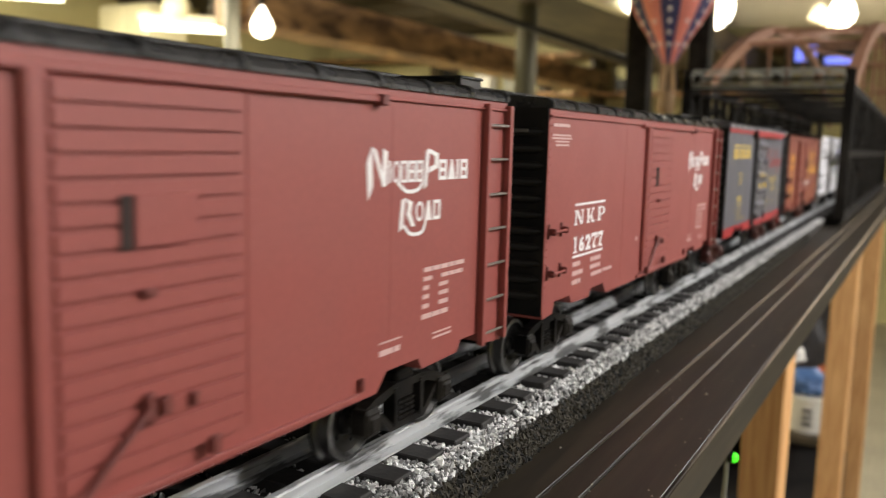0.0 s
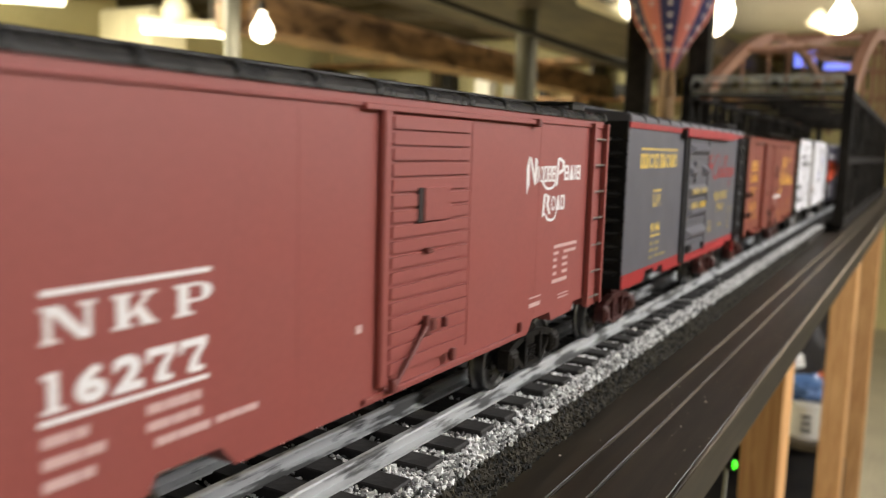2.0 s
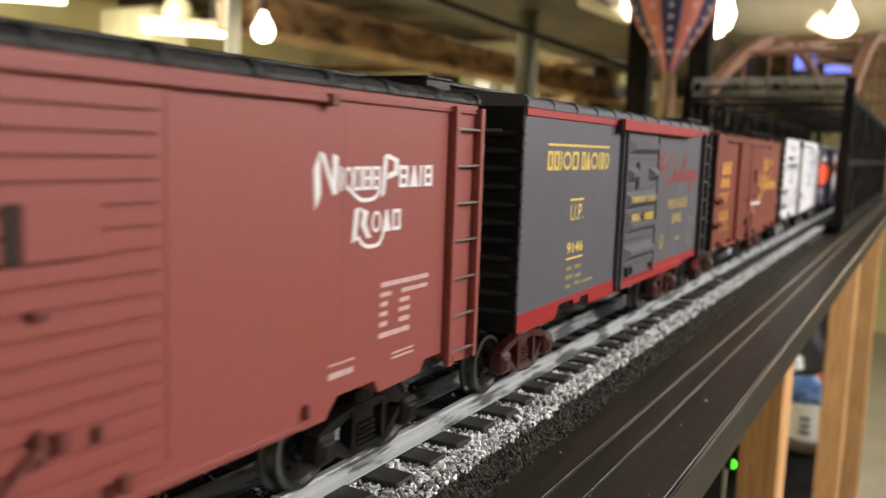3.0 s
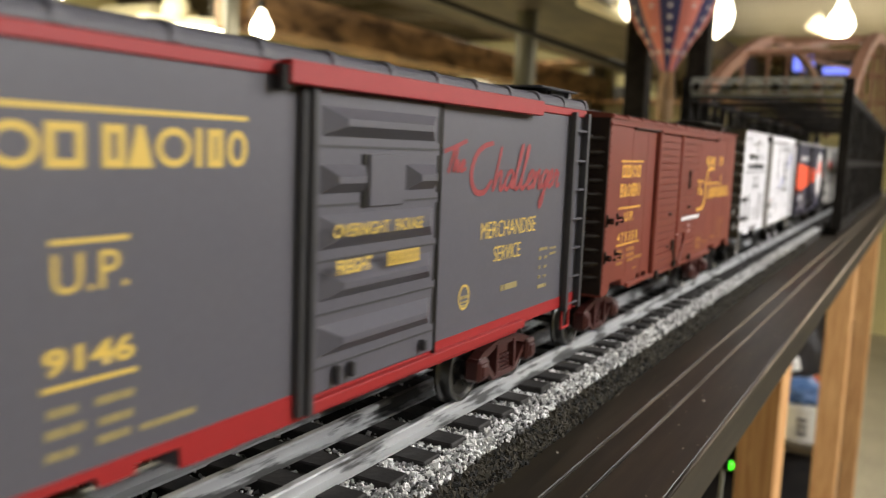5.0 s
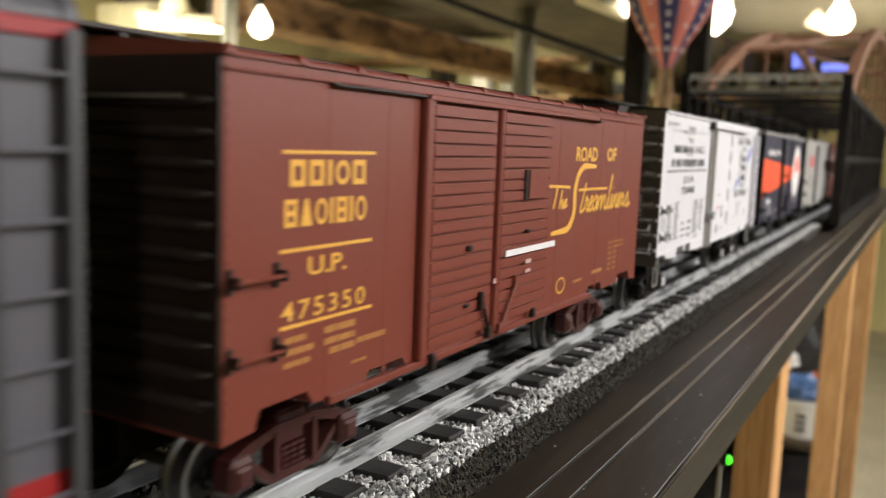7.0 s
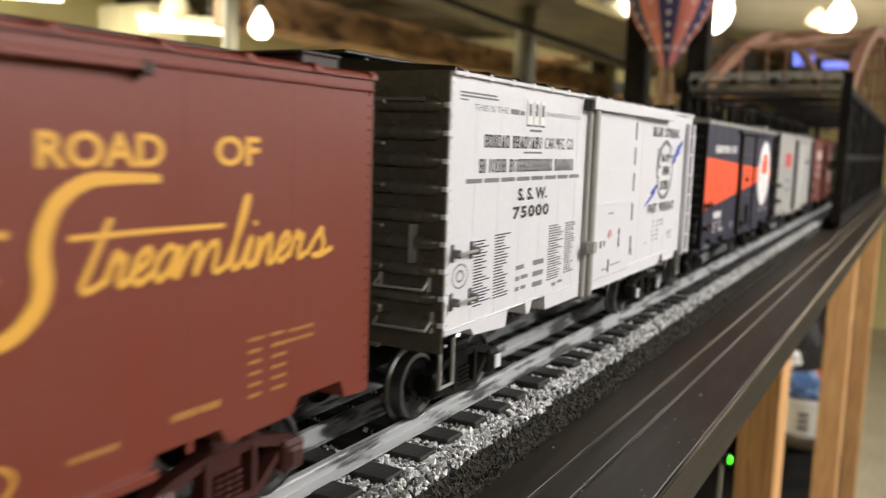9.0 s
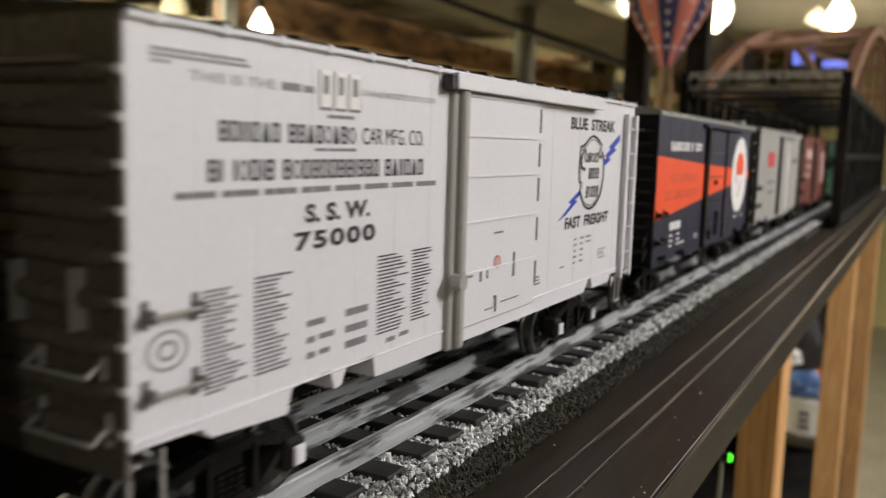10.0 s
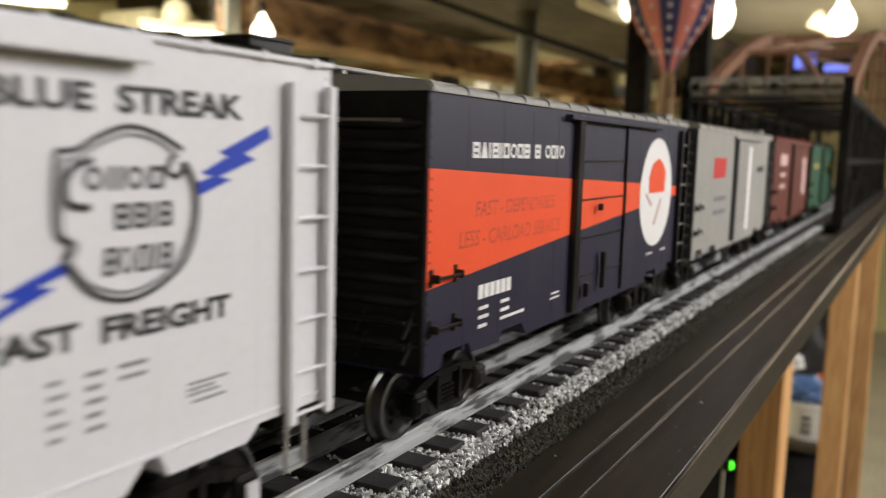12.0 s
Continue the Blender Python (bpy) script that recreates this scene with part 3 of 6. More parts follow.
def bench():
    z = 1.2243 - 0.040
    b = thing("train_bench", (0, 0.5, z), "dark brown stained wooden bench carrying the model railway", "bench", kind="structure")

    def board(name, x0, x1, z0, z1, material, bev=0.0012):
        bm = bmesh.new()
        box(bm, x0, x1, -2.25, 2.7, z0 - z, z1 - z, bev)
        for v in bm.verts:
            v.co.x = skew(v.co.x, v.co.y + 0.5)
        o = part(name, bm, material, b)
        return o
    board("board", -0.70, 0.01985, z - 0.011, z, "bench", 0.0003)
    board("board", 0.02085, 0.02965, z - 0.011, z, "bench", 0.0003)
    board("board", 0.03055, 0.0490, z - 0.011, z, "bench", 0.0003)
    board("bead", 0.0200, 0.0207, z - 0.009, z + 0.0001, "bench_edge", 0.0002)
    board("bead", 0.0298, 0.0304, z - 0.009, z + 0.0001, "bench_edge", 0.0002)
    board("nosing", 0.0490, 0.0502, z - 0.0014, z, "bench_edge", 0.0003)
    board("apron", 0.0100, 0.0440, z - 0.030, z - 0.012, "bench")
    return b


bench()


def crumbs():
    """Dust and stray grit on the bench top."""
    rng = np.random.default_rng(3)
    me = bpy.data.meshes.new("bench_dust")
    v, f = [], []
    spots = [(0.0366, 0.238, 0.0009)] + [(rng.uniform(0.006, 0.048), rng.uniform(-0.02, 0.7), rng.uniform(0.00025, 0.0006)) for _ in range(90)]
    z = 1.2243 - 0.040
    for x, y, s in spots:
        k = len(v)
        h = s * rng.uniform(0.5, 1.0)
        v += [(x - s, y, z), (x, y - s * 1.3, z), (x + s, y, z), (x, y + s, z), (x, y, z + h)]
        f += [(k, k + 1, k + 4), (k + 1, k + 2, k + 4), (k + 2, k + 3, k + 4), (k + 3, k, k + 4)]
    me.from_pydata(v, [], f)
    me.materials.append(M["bench_dust"])
    tagged(new("bench_dust", me), "pale dust and grit lying on the bench", "dust", kind="stuff")


crumbs()


def stud(y, x0, x1, w=0.089):
    bm = bmesh.new()
    box(bm, x0, x1, 0, w, 0, 1.2243 - 0.0525, 0.002)
    o = part("bench_leg", bm, "pine")
    o.location = (0, y, 0)
    return tagged(o, "bare pine stud holding up the railway bench", "bench leg", "legs of the bench")


stud(0.72, -0.023, 0.013, 0.060)
stud(1.50, -0.012, 0.028, 0.075)
stud(2.30, -0.004, 0.036)
stud(-0.06, -0.023, 0.013, 0.060)
stud(-0.85, -0.023, 0.013, 0.060)
stud(-1.60, -0.023, 0.013, 0.060)


def stones(name, n, x0, x1, y0, y1, z, size, material, label, slope=0.0, edge=None):
    rng = np.random.default_rng(n)
    base = np.array([(1, 0, 0), (-1, 0, 0), (0, 1, 0), (0, -1, 0), (0, 0, 1), (0, 0, -1)], float)
    faces = np.array([(0, 2, 4), (2, 1, 4), (1, 3, 4), (3, 0, 4), (2, 0, 5), (1, 2, 5), (3, 1, 5), (0, 3, 5)])
    c = np.stack([rng.uniform(x0, x1, n), y0 + (y1 - y0) * rng.uniform(0, 1, n), np.zeros(n)], 1)
    if edge is not None:
        c[:, 0] += edge(c[:, 1])
    c[:, 2] = z + rng.uniform(-0.4, 0.5, n) * size + slope * (c[:, 0] - x0)
    s = size * rng.uniform(0.35, 0.85, (n, 1, 1)) * rng.uniform(0.6, 1.15, (n, 1, 3))
    jig = base[None] + rng.uniform(-0.3, 0.3, (n, 6, 3))
    q = rng.normal(size=(n, 4))
    q /= np.linalg.norm(q, axis=1, keepdims=True)
    w, a, b, d = q.T
    R = np.stack([np.stack([1 - 2 * (b * b + d * d), 2 * (a * b - w * d), 2 * (a * d + w * b)], 1),
                  np.stack([2 * (a * b + w * d), 1 - 2 * (a * a + d * d), 2 * (b * d - w * a)], 1),
                  np.stack([2 * (a * d - w * b), 2 * (b * d + w * a), 1 - 2 * (a * a + b * b)], 1)], 1)
    v = np.einsum("nij,nkj->nki", R, jig * s) + c[:, None, :]
    f = (faces[None] + (np.arange(n) * 6)[:, None, None]).reshape(-1, 3)
    me = bpy.data.meshes.new(name)
    me.from_pydata(v.reshape(-1, 3).tolist(), [], f.tolist())
    me.materials.append(M[material])
    return tagged(new(name, me), label, "ballast", kind="stuff")


BED_Z = 1.2243 - 0.0315


def roadbed():
    bm = bmesh.new()
    zb, zt = 1.2243 - 0.040, BED_Z - 0.0006
    prism(bm, [(-1.74, zb), (3.15, zb), (3.15, zt), (-1.74, zt)], TRACK_X - 0.041, 0.0008)
    return tagged(part("roadbed", bm, "roadbed"), "black cork roadbed strip lying under the track ballast", "roadbed", kind="structure")


roadbed()
stones("ballast", 25000, -0.0185, 0.0010, -0.06, 0.62, BED_Z, 0.0016, "ballast", "loose light grey crushed stone ballast along the track")
stones("ballast", 7000, -0.0185, 0.0014, 0.60, 1.10, BED_Z, 0.0016, "ballast", "loose light grey crushed stone ballast along the track")
stones("ballast", 9000, -0.056, -0.0185, -0.06, 1.1, BED_Z - 0.0004, 0.0013, "ballast", "loose grey crushed stone ballast between the rails")
stones("ballast", 9000, -0.080, -0.056, -0.06, 1.1, BED_Z, 0.0014, "ballast", "loose grey crushed stone ballast on the far side of the track")
stones("ballast", 5000, -0.080, 0.001, 1.1, 2.9, BED_Z, 0.0022, "ballast", "loose grey crushed stone ballast under the bridge track")
stones("ballast", 9000, -0.080, 0.001, -1.72, -0.06, BED_Z, 0.0022, "ballast", "loose grey crushed stone ballast behind the camera")
stones("dark_ballast", 26000, 0.0002, 0.0052, -0.06, 0.9, BED_Z - 0.0008, 0.0018, "dark_ballast", "loose black stone crumbs along the roadbed edge", slope=-1.35)


def track():
    tr = thing("railway_track", (TRACK_X, 0, RAIL_Z), "three-rail model railway track with dark ties and worn steel rails streaked by painted reflections", "track", kind="structure")
    for x in (-0.0175, -0.0005, 0.0175):
        bm = bmesh.new()
        # head, web and foot
        sec = [(-0.0026, -0.0048), (0.0026, -0.0048), (0.0026, -0.0041), (0.0005, -0.0034), (0.0005, -0.0017), (0.0013, -0.0013),
               (0.0013, -0.0004), (0.0009, 0.0), (-0.0009, 0.0), (-0.0013, -0.0004), (-0.0013, -0.0013), (-0.0005, -0.0017), (-0.0005, -0.0034), (-0.0026, -0.0041)]
        a = [bm.verts.new((x + u, -1.73, w)) for u, w in sec]
        b = [bm.verts.new((x + u, 3.14, w)) for u, w in sec]
        bm.faces.new(a)
        bm.faces.new(b[::-1])
        for i in range(len(sec)):
            j = (i + 1) % len(sec)
            bm.faces.new((a[i], a[j], b[j], b[i]))
        part("rail", bm, "rail", tr, "worn bare steel rail with painted reflection streaks")
    bm = bmesh.new()
    box(bm, -0.0295, 0.0295, -0.0046, 0.0046, -0.0095, -0.0046, 0.0004)
    first = part("tie", bm, "tie", tr, "black stained wooden tie")
    rng = random.Random(4)
    n = 0
    y = -0.0866 - 0.0168 * 96
    while y < 3.0:
        if n == 0:
            ob = first
        else:
            ob = new("tie", first.data)
            ob.parent = tr
        ob.location = (rng.uniform(-0.0007, 0.0007), y + rng.uniform(-0.0008, 0.0008), rng.uniform(-0.0004, 0.0002))
        ob.rotation_euler = (0, rng.uniform(-0.01, 0.01), rng.uniform(-0.03, 0.03))
        y += 0.0168
        n += 1
    return tr


track()


# ---- the cars ----
def repeat(first, places):
    """The same piece at several places of its parent."""
    first.location = places[0]
    for p in places[1:]:
        ob = new(first.name.split(".")[0], first.data)
        ob.parent = first.parent
        ob.location = p


def ladder(car, y0, y1, z0, z1, material, rungs, wire, x=HW, deep=0.0019, w=0.0011):
    bm = bmesh.new()
    for y in (y0, y1):
        box(bm, x - 0.0002, x + deep, y - w / 2, y + w / 2, z0 + SILL, z1 + SILL, 0.0002)
        box(bm, x + deep - 0.0006, x + deep + 0.0001, y - w, y + w * 0.6, z0 + SILL, z1 + SILL)
    lad = part("ladder", bm, material, car)
    for z in rungs:
        bm = bmesh.new()
        rod(bm, (x + deep - 0.0006, y0, z + SILL), (x + deep - 0.0006, y1, z + SILL), 0.00042)
        part("rung", bm, wire, lad)
    return lad


def grab(car, y0, y1, z, material, bracket, x=HW):
    bm = bmesh.new()
    rod(bm, (x + 0.0022, y0 - 0.0006, z + SILL), (x + 0.0022, y1 + 0.0006, z + SILL), 0.00045)
    g = part("grab_iron", bm, material, car)
    for y in (y0, y1):
        bm = bmesh.new()
        box(bm, x - 0.0002, x + 0.0006, y - 0.0008, y + 0.0008, z + SILL - 0.0024, z + SILL + 0.0024, 0.0003)
        box(bm, x, x + 0.0028, y - 0.0005, y + 0.0005, z + SILL - 0.0011, z + SILL + 0.0011, 0.0003)
        part("bracket", bm, bracket, g)
    return g


WHEEL_R = 0.0098


def truck(car, yc, material):
    bm = bmesh.new()
    for s in (1, -1):
        x0, x1 = s * 0.0245, s * 0.0280
        x0, x1 = min(x0, x1), max(x0, x1)
        # arched side frame with two openings
        prism(bm, [(yc - 0.0205, 0.0115), (yc - 0.0150, 0.0135), (yc - 0.0065, 0.0150), (yc + 0.0065, 0.0150), (yc + 0.0150, 0.0135), (yc + 0.0205, 0.0115),
                   (yc + 0.0205, 0.0095), (yc + 0.0140, 0.0113), (yc + 0.0070, 0.0131), (yc - 0.0070, 0.0131), (yc - 0.0140, 0.0113), (yc - 0.0205, 0.0095)], x0, x1)
        prism(bm, [(yc - 0.0150, 0.0095), (yc - 0.0080, 0.0040), (yc + 0.0080, 0.0040), (yc + 0.0150, 0.0095), (yc + 0.0140, 0.0108), (yc + 0.0074, 0.0056),
                   (yc - 0.0074, 0.0056), (yc - 0.0140, 0.0108)], x0, x1)
        for dy in (-0.0175, 0.0175):
            box(bm, x0 - 0.0006, x1 + 0.0016, yc + dy - 0.0034, yc + dy + 0.0034, 0.0056, 0.0120, 0.0009)
            box(bm, x0, x1 + 0.0022, yc + dy - 0.0022, yc + dy + 0.0022, 0.0066, 0.0106, 0.0006)
        for k in range(3):
            for h in range(4):
                yy = yc + (k - 1) * 0.0026
                box(bm, x0 + 0.0006, x1 - 0.0004, yy - 0.0009, yy + 0.0009, 0.0058 + h * 0.0012, 0.0065 + h * 0.0012)
        for dy in (-0.0062, 0.0062):
            box(bm, x0, x1 + 0.0004, yc + dy - 0.0008, yc + dy + 0.0008, 0.0050, 0.0140)
    box(bm, -0.0270, 0.0270, yc - 0.0045, yc + 0.0045, 0.0098, 0.0170, 0.0008)
    box(bm, -0.012, 0.012, yc - 0.010, yc + 0.010, 0.0165, 0.0225)
    # frames tucked in under the body, a little taller than the wheels are wide
    for v in bm.verts:
        c = v.co
        v.co = (c.x - math.copysign(min(abs(c.x), 0.0028), c.x), yc + (c.y - yc) * 1.05, c.z * 1.14 + 0.0008)
    t = part("truck", bm, material, car, "sprung truck frame with axle boxes")
    for dy in (-0.0184, 0.0184):
        bm = bmesh.new()
        rod(bm, (-0.0225, 0, 0), (0.0225, 0, 0), 0.0016, 8)
        for s in (1, -1):
            rings = [(0.0018, 0.0142), (0.0030, 0.0145), (0.0066, 0.0150), (0.0080, 0.0146), (WHEEL_R + 0.0011, 0.0146), (WHEEL_R + 0.0012, 0.0155), (WHEEL_R, 0.0162),
                     (WHEEL_R - 0.0001, 0.0196), (0.0086, 0.0198), (0.0076, 0.0188), (0.0034, 0.0180), (0.0030, 0.0192), (0.0016, 0.0193)]
            tmp = bmesh.new()
            lathe(tmp, rings, 28)
            rot = Matrix.Rotation(radians(90 * s), 4, "Y")
            bmesh.ops.transform(tmp, matrix=rot, verts=tmp.verts)
            me = bpy.data.meshes.new("tmp")
            tmp.to_mesh(me)
            tmp.free()
            bm.from_mesh(me)
            bpy.data.meshes.remove(me)
            for k in range(5):
                a = k * math.tau / 5
                rod(bm, (s * 0.0180, 0.0052 * math.cos(a), 0.0052 * math.sin(a)), (s * 0.0190, 0.0052 * math.cos(a), 0.0052 * math.sin(a)), 0.0006, 6)
        w = part("wheelset", bm, "wheel", t, "dark metal wheelset with worn bright treads")
        w.location = (0, yc + dy, WHEEL_R)
        w.data.materials.append(M["tread"])
        for f in w.data.polygons:
            c = f.center
            if abs(c.x) > 0.0155 and math.hypot(c.y, c.z) > 0.0088:
                f.material_index = 1
    return t


def end_panel(car, y, L, top, material, facing, n=11, label="", tip=""):
    bm = bmesh.new()
    d = 0.0007 * facing
    box(bm, -HW + 0.0001, HW - 0.0003, min(y, y + d), max(y, y + d), SILL + 0.001, SILL + top + 0.0001)
    panel = part("end_panel", bm, material, car, label)
    h = (top - 0.010) / n
    x = HW - 0.0015
    bm = bmesh.new()
    # a pressed half-round rib, drawn in at both ends
    arc = [k * math.pi / 7 for k in range(8)]
    loops = [[bm.verts.new((px, y + d * (1 + 3.0 * full * math.sin(q)), h * 0.27 * math.cos(q) * (0.35 + 0.65 * full))) for q in arc] for px, full in ((-x, 0.0), (-x * 0.94, 1.0), (x * 0.94, 1.0), (x, 0.0))]
    for u, v in zip(loops, loops[1:]):
        for k in range(7):
            bm.faces.new((u[k], u[k + 1], v[k + 1], v[k]))
    for f in bm.faces:
        f.smooth = True
    repeat(part("end_rib", bm, material, panel), [(0, 0, SILL + 0.005 + h * (k + 0.5)) for k in range(n)])
    if not tip:
        return panel
    bm = bmesh.new()
    box(bm, HW - 0.0016, HW + 0.0001, min(y, y + d * 1.1), max(y, y + d * 1.1), -h * 0.10, h * 0.10, 0.0001)
    repeat(part("rib_tip", bm, tip, panel), [(0, 0, SILL + 0.005 + h * (k + 0.5)) for k in range(n)])
    return panel


def coupler(car, y, facing):
    bm = bmesh.new()
    a, b = y, y + 0.0125 * facing
    box(bm, -0.0022, 0.0022, min(a, b), max(a, b), 0.0105, 0.0150, 0.0005)
    c = y + 0.0150 * facing
    box(bm, -0.0042, 0.0034, c - 0.0032, c + 0.0032, 0.0088, 0.0166, 0.0010)
    box(bm, -0.0062, -0.0036, c - 0.0010, c + 0.0036, 0.0098, 0.0156, 0.0006)
    return part("coupler", bm, "truck", car, "black knuckle coupler")


def shell(name, y0, L, top, side, roof, end, label, sill_pts, low=0.0, roof_h=0.0026, truck_mat="truck", eave=0.0, board="black", ribs=12, end_ribs=11, end_label="", tip=""):
    """A boxcar: side walls, roof, ends, running board, trucks, couplers."""
    car = thing(name, (TRACK_X, y0, RAIL_Z), label, "freight car", "freight train cars")
    bm = bmesh.new()
    prism(bm, [(y, z + SILL) for y, z in sill_pts] + [(L, top + SILL), (0, top + SILL)], -HW, HW)
    part("body", bm, side, car)
    # roof with seams
    bm = bmesh.new()
    e = HW + 0.0006 + eave
    zr = top + SILL

    def roof_slab(bm, a, b, lift, out):
        c = min(0.0020, roof_h * 0.8)
        sec = [(-e - out, zr + lift * 0.3), (e + out, zr + lift * 0.3), (e + out, zr + roof_h * 0.35 + lift), (e + out - c * 0.35, zr + roof_h * 0.75 + lift), (e + out - c, zr + roof_h + lift), (0, zr + roof_h + 0.0024 + lift),
               (-e - out + c, zr + roof_h + lift), (-e - out + c * 0.35, zr + roof_h * 0.75 + lift), (-e - out, zr + roof_h * 0.35 + lift)]
        va = [bm.verts.new((x, a, z)) for x, z in sec]
        vb = [bm.verts.new((x, b, z)) for x, z in sec]
        bm.faces.new(va)
        bm.faces.new(vb[::-1])
        for i in range(9):
            bm.faces.new((va[i], va[(i + 1) % 9], vb[(i + 1) % 9], vb[i]))
    roof_slab(bm, -0.0006, L + 0.0006, 0.0, 0.0)
    top_part = part("roof", bm, roof, car)
    bm = bmesh.new()
    roof_slab(bm, -0.0011, 0.0011, 0.0006, 0.0003)
    repeat(part("roof_seam", bm, roof, top_part), [(0, 0.001 + (L - 0.002) * k / ribs, 0) for k in range(ribs + 1)])
    bm = bmesh.new()
    h = (L / ribs) * 0.36
    roof_slab(bm, -h, h, 0.00035, -0.0012)
    repeat(part("roof_panel", bm, roof, top_part), [(0, 0.001 + (L - 0.002) * (k + 0.5) / ribs, 0) for k in range(ribs)])
    zb = zr + roof_h + 0.0040
    rb = bmesh.new()
    box(rb, -0.0090, -0.0034, -0.0065, L + 0.0065, zb - 0.0004, zb + 0.0006, 0.0002)
    saddle = part("running_board", rb, board, car)
    bm = bmesh.new()
    box(bm, -0.0085, 0.0085, -0.0008, 0.0008, zb - 0.0024, zb - 0.0004)
    repeat(part("saddle", bm, board, saddle), [(0, 0.004 + (L - 0.008) * k / 6, 0) for k in range(7)])
    for k in (1, 2):
        bm = bmesh.new()
        box(bm, -0.0090 + k * 0.0062, -0.0090 + k * 0.0062 + 0.0056, -0.0065, L + 0.0065, zb - 0.0004, zb + 0.0006, 0.0002)
        part("plank", bm, board, saddle)
    # lateral running boards at opposite corners
    for yy, s in ((L - 0.010, 1), (0.010, -1)):
        bm = bmesh.new()
        box(bm, min(s * 0.010, s * 0.031), max(s * 0.010, s * 0.031), yy - 0.0065, yy + 0.0065, zb - 0.0010, zb - 0.0002, 0.0002)
        box(bm, min(s * 0.0145, s * 0.0160), max(s * 0.0145, s * 0.0160), yy - 0.006, yy + 0.006, zr + roof_h + 0.0006, zb - 0.0008)
        box(bm, min(s * 0.0290, s * 0.0305), max(s * 0.0290, s * 0.0305), yy - 0.006, yy + 0.006, zr + roof_h - 0.0002, zb - 0.0008)
        part("corner_board", bm, board, saddle)
    end_panel(car, -0.0001, L, top, end, -1, end_ribs, end_label, tip)
    end_panel(car, L + 0.0001, L, top, end, 1, end_ribs, end_label, tip)
    # bare metal rod put in for the highlight along the end's ledge
    bm = bmesh.new()
    rod(bm, (-HW + 0.006, -0.0034, SILL + top - 0.0072), (HW - 0.006, -0.0034, SILL + top - 0.0072), 0.0006)
    part("end_ledge", bm, "wire", car, "thin metal rod standing for the highlight on the end ledge")
    # centre sill and cross bearers
    bm = bmesh.new()
    box(bm, -0.006, 0.006, 0.004, L - 0.004, 0.0135, SILL + 0.003)
    for k in range(5):
        c = L * (0.30 + 0.10 * k)
        box(bm, -HW + 0.006, HW - 0.012, c - 0.001, c + 0.001, 0.0225, SILL + 0.003)
    part("underframe", bm, "truck", car)
    for yc in (0.0355, L - 0.0305):
        truck(car, yc, truck_mat)
    coupler(car, 0.0, -1)
    coupler(car, L, 1)
    # rivets down the corner posts
    bm = bmesh.new()
    for y in (0.0011, L - 0.0011):
        for k in range(26):
            z = SILL + 0.003 + (top - 0.006) * k / 25
            box(bm, HW - 0.0002, HW + 0.00022, y - 0.0003, y + 0.0003, z - 0.0003, z + 0.0003)
    tagged(part("corner_rivets", bm, side, car), kind="stuff")
    return car


def seams(car, ys, z0, z1, side):
    """Riveted sheet seams on a side."""
    bm = bmesh.new()
    box(bm, HW - 0.0002, HW + 0.00005, -0.0007, 0.0007, z0 + SILL, z1 + SILL)
    repeat(part("sheet_seam", bm, side, car), [(0, y, 0) for y in ys])


def step(car, y, material, w=0.0065, drop=0.010):
    bm = bmesh.new()
    z = SILL + 0.004
    for a, b in (((y, z), (y, z - drop)), ((y + w, z), (y + w, z - drop)), ((y - 0.0004, z - drop), (y + w + 0.0004, z - drop))):
        rod(bm, (HW - 0.001, a[0], a[1]), (HW - 0.001, b[0], b[1]), 0.0005)
    return part("stirrup_step", bm, material, car)


def ribbed_door(car, y0, y1, z0, z1, material, n, gap=None, post=0.0042, dark="nkp_dark", proud=1.0):
    """A door of horizontal pressed ribs behind a tall post."""
    bm = bmesh.new()
    x = HW + 0.0009
    box(bm, HW - 0.0003, x, y0, y1, z0 + SILL, z1 + SILL, 0.0002)
    d = part("door", bm, material, car, "sliding door of pressed horizontal ribs, shut")
    h = (z1 - z0) / n
    bm = bmesh.new()
    prism(bm, [(y0 + 0.0003, -h * 0.40), (y1 - 0.0020, -h * 0.40), (y1 - 0.0020, h * 0.36), (y0 + 0.0003, h * 0.36)], x - 0.0001, x + 0.0011 * proud)
    repeat(part("door_rib", bm, material, d), [(0, 0, z0 + SILL + h * (k + 0.5)) for k in range(n)])
    bm = bmesh.new()
    box(bm, HW - 0.0002, x + 0.0002, y1 - 0.0007, y1, z0 + SILL, z1 + SILL, 0.0002)
    part("door_edge", bm, material, d)
    bm = bmesh.new()
    box(bm, HW - 0.0002, HW + 0.0026 * proud, y0 - post * 0.85, y0 - 0.0001, z0 + SILL - 0.002, z1 + SILL + 0.0010, 0.0005)
    part("door_post", bm, dark, d)
    return d


def placard(door, y0, y1, z0, z1, material, dark, x=HW + 0.0021):
    bm = bmesh.new()
    box(bm, x - 0.0003, x + 0.0005, y0, y1, z0 + SILL, z1 + SILL, 0.0002)
    p = part("placard_board", bm, material, door)
    # raised dark strip, painting in the shade of the gap beside the board
    bm = bmesh.new()
    box(bm, x - 0.0004, x + 0.0002, y0 - 0.0024, y0 - 0.0002, z0 + SILL - 0.0002, z1 + SILL, 0.0001)
    part("placard_shadow_gap", bm, dark, p)


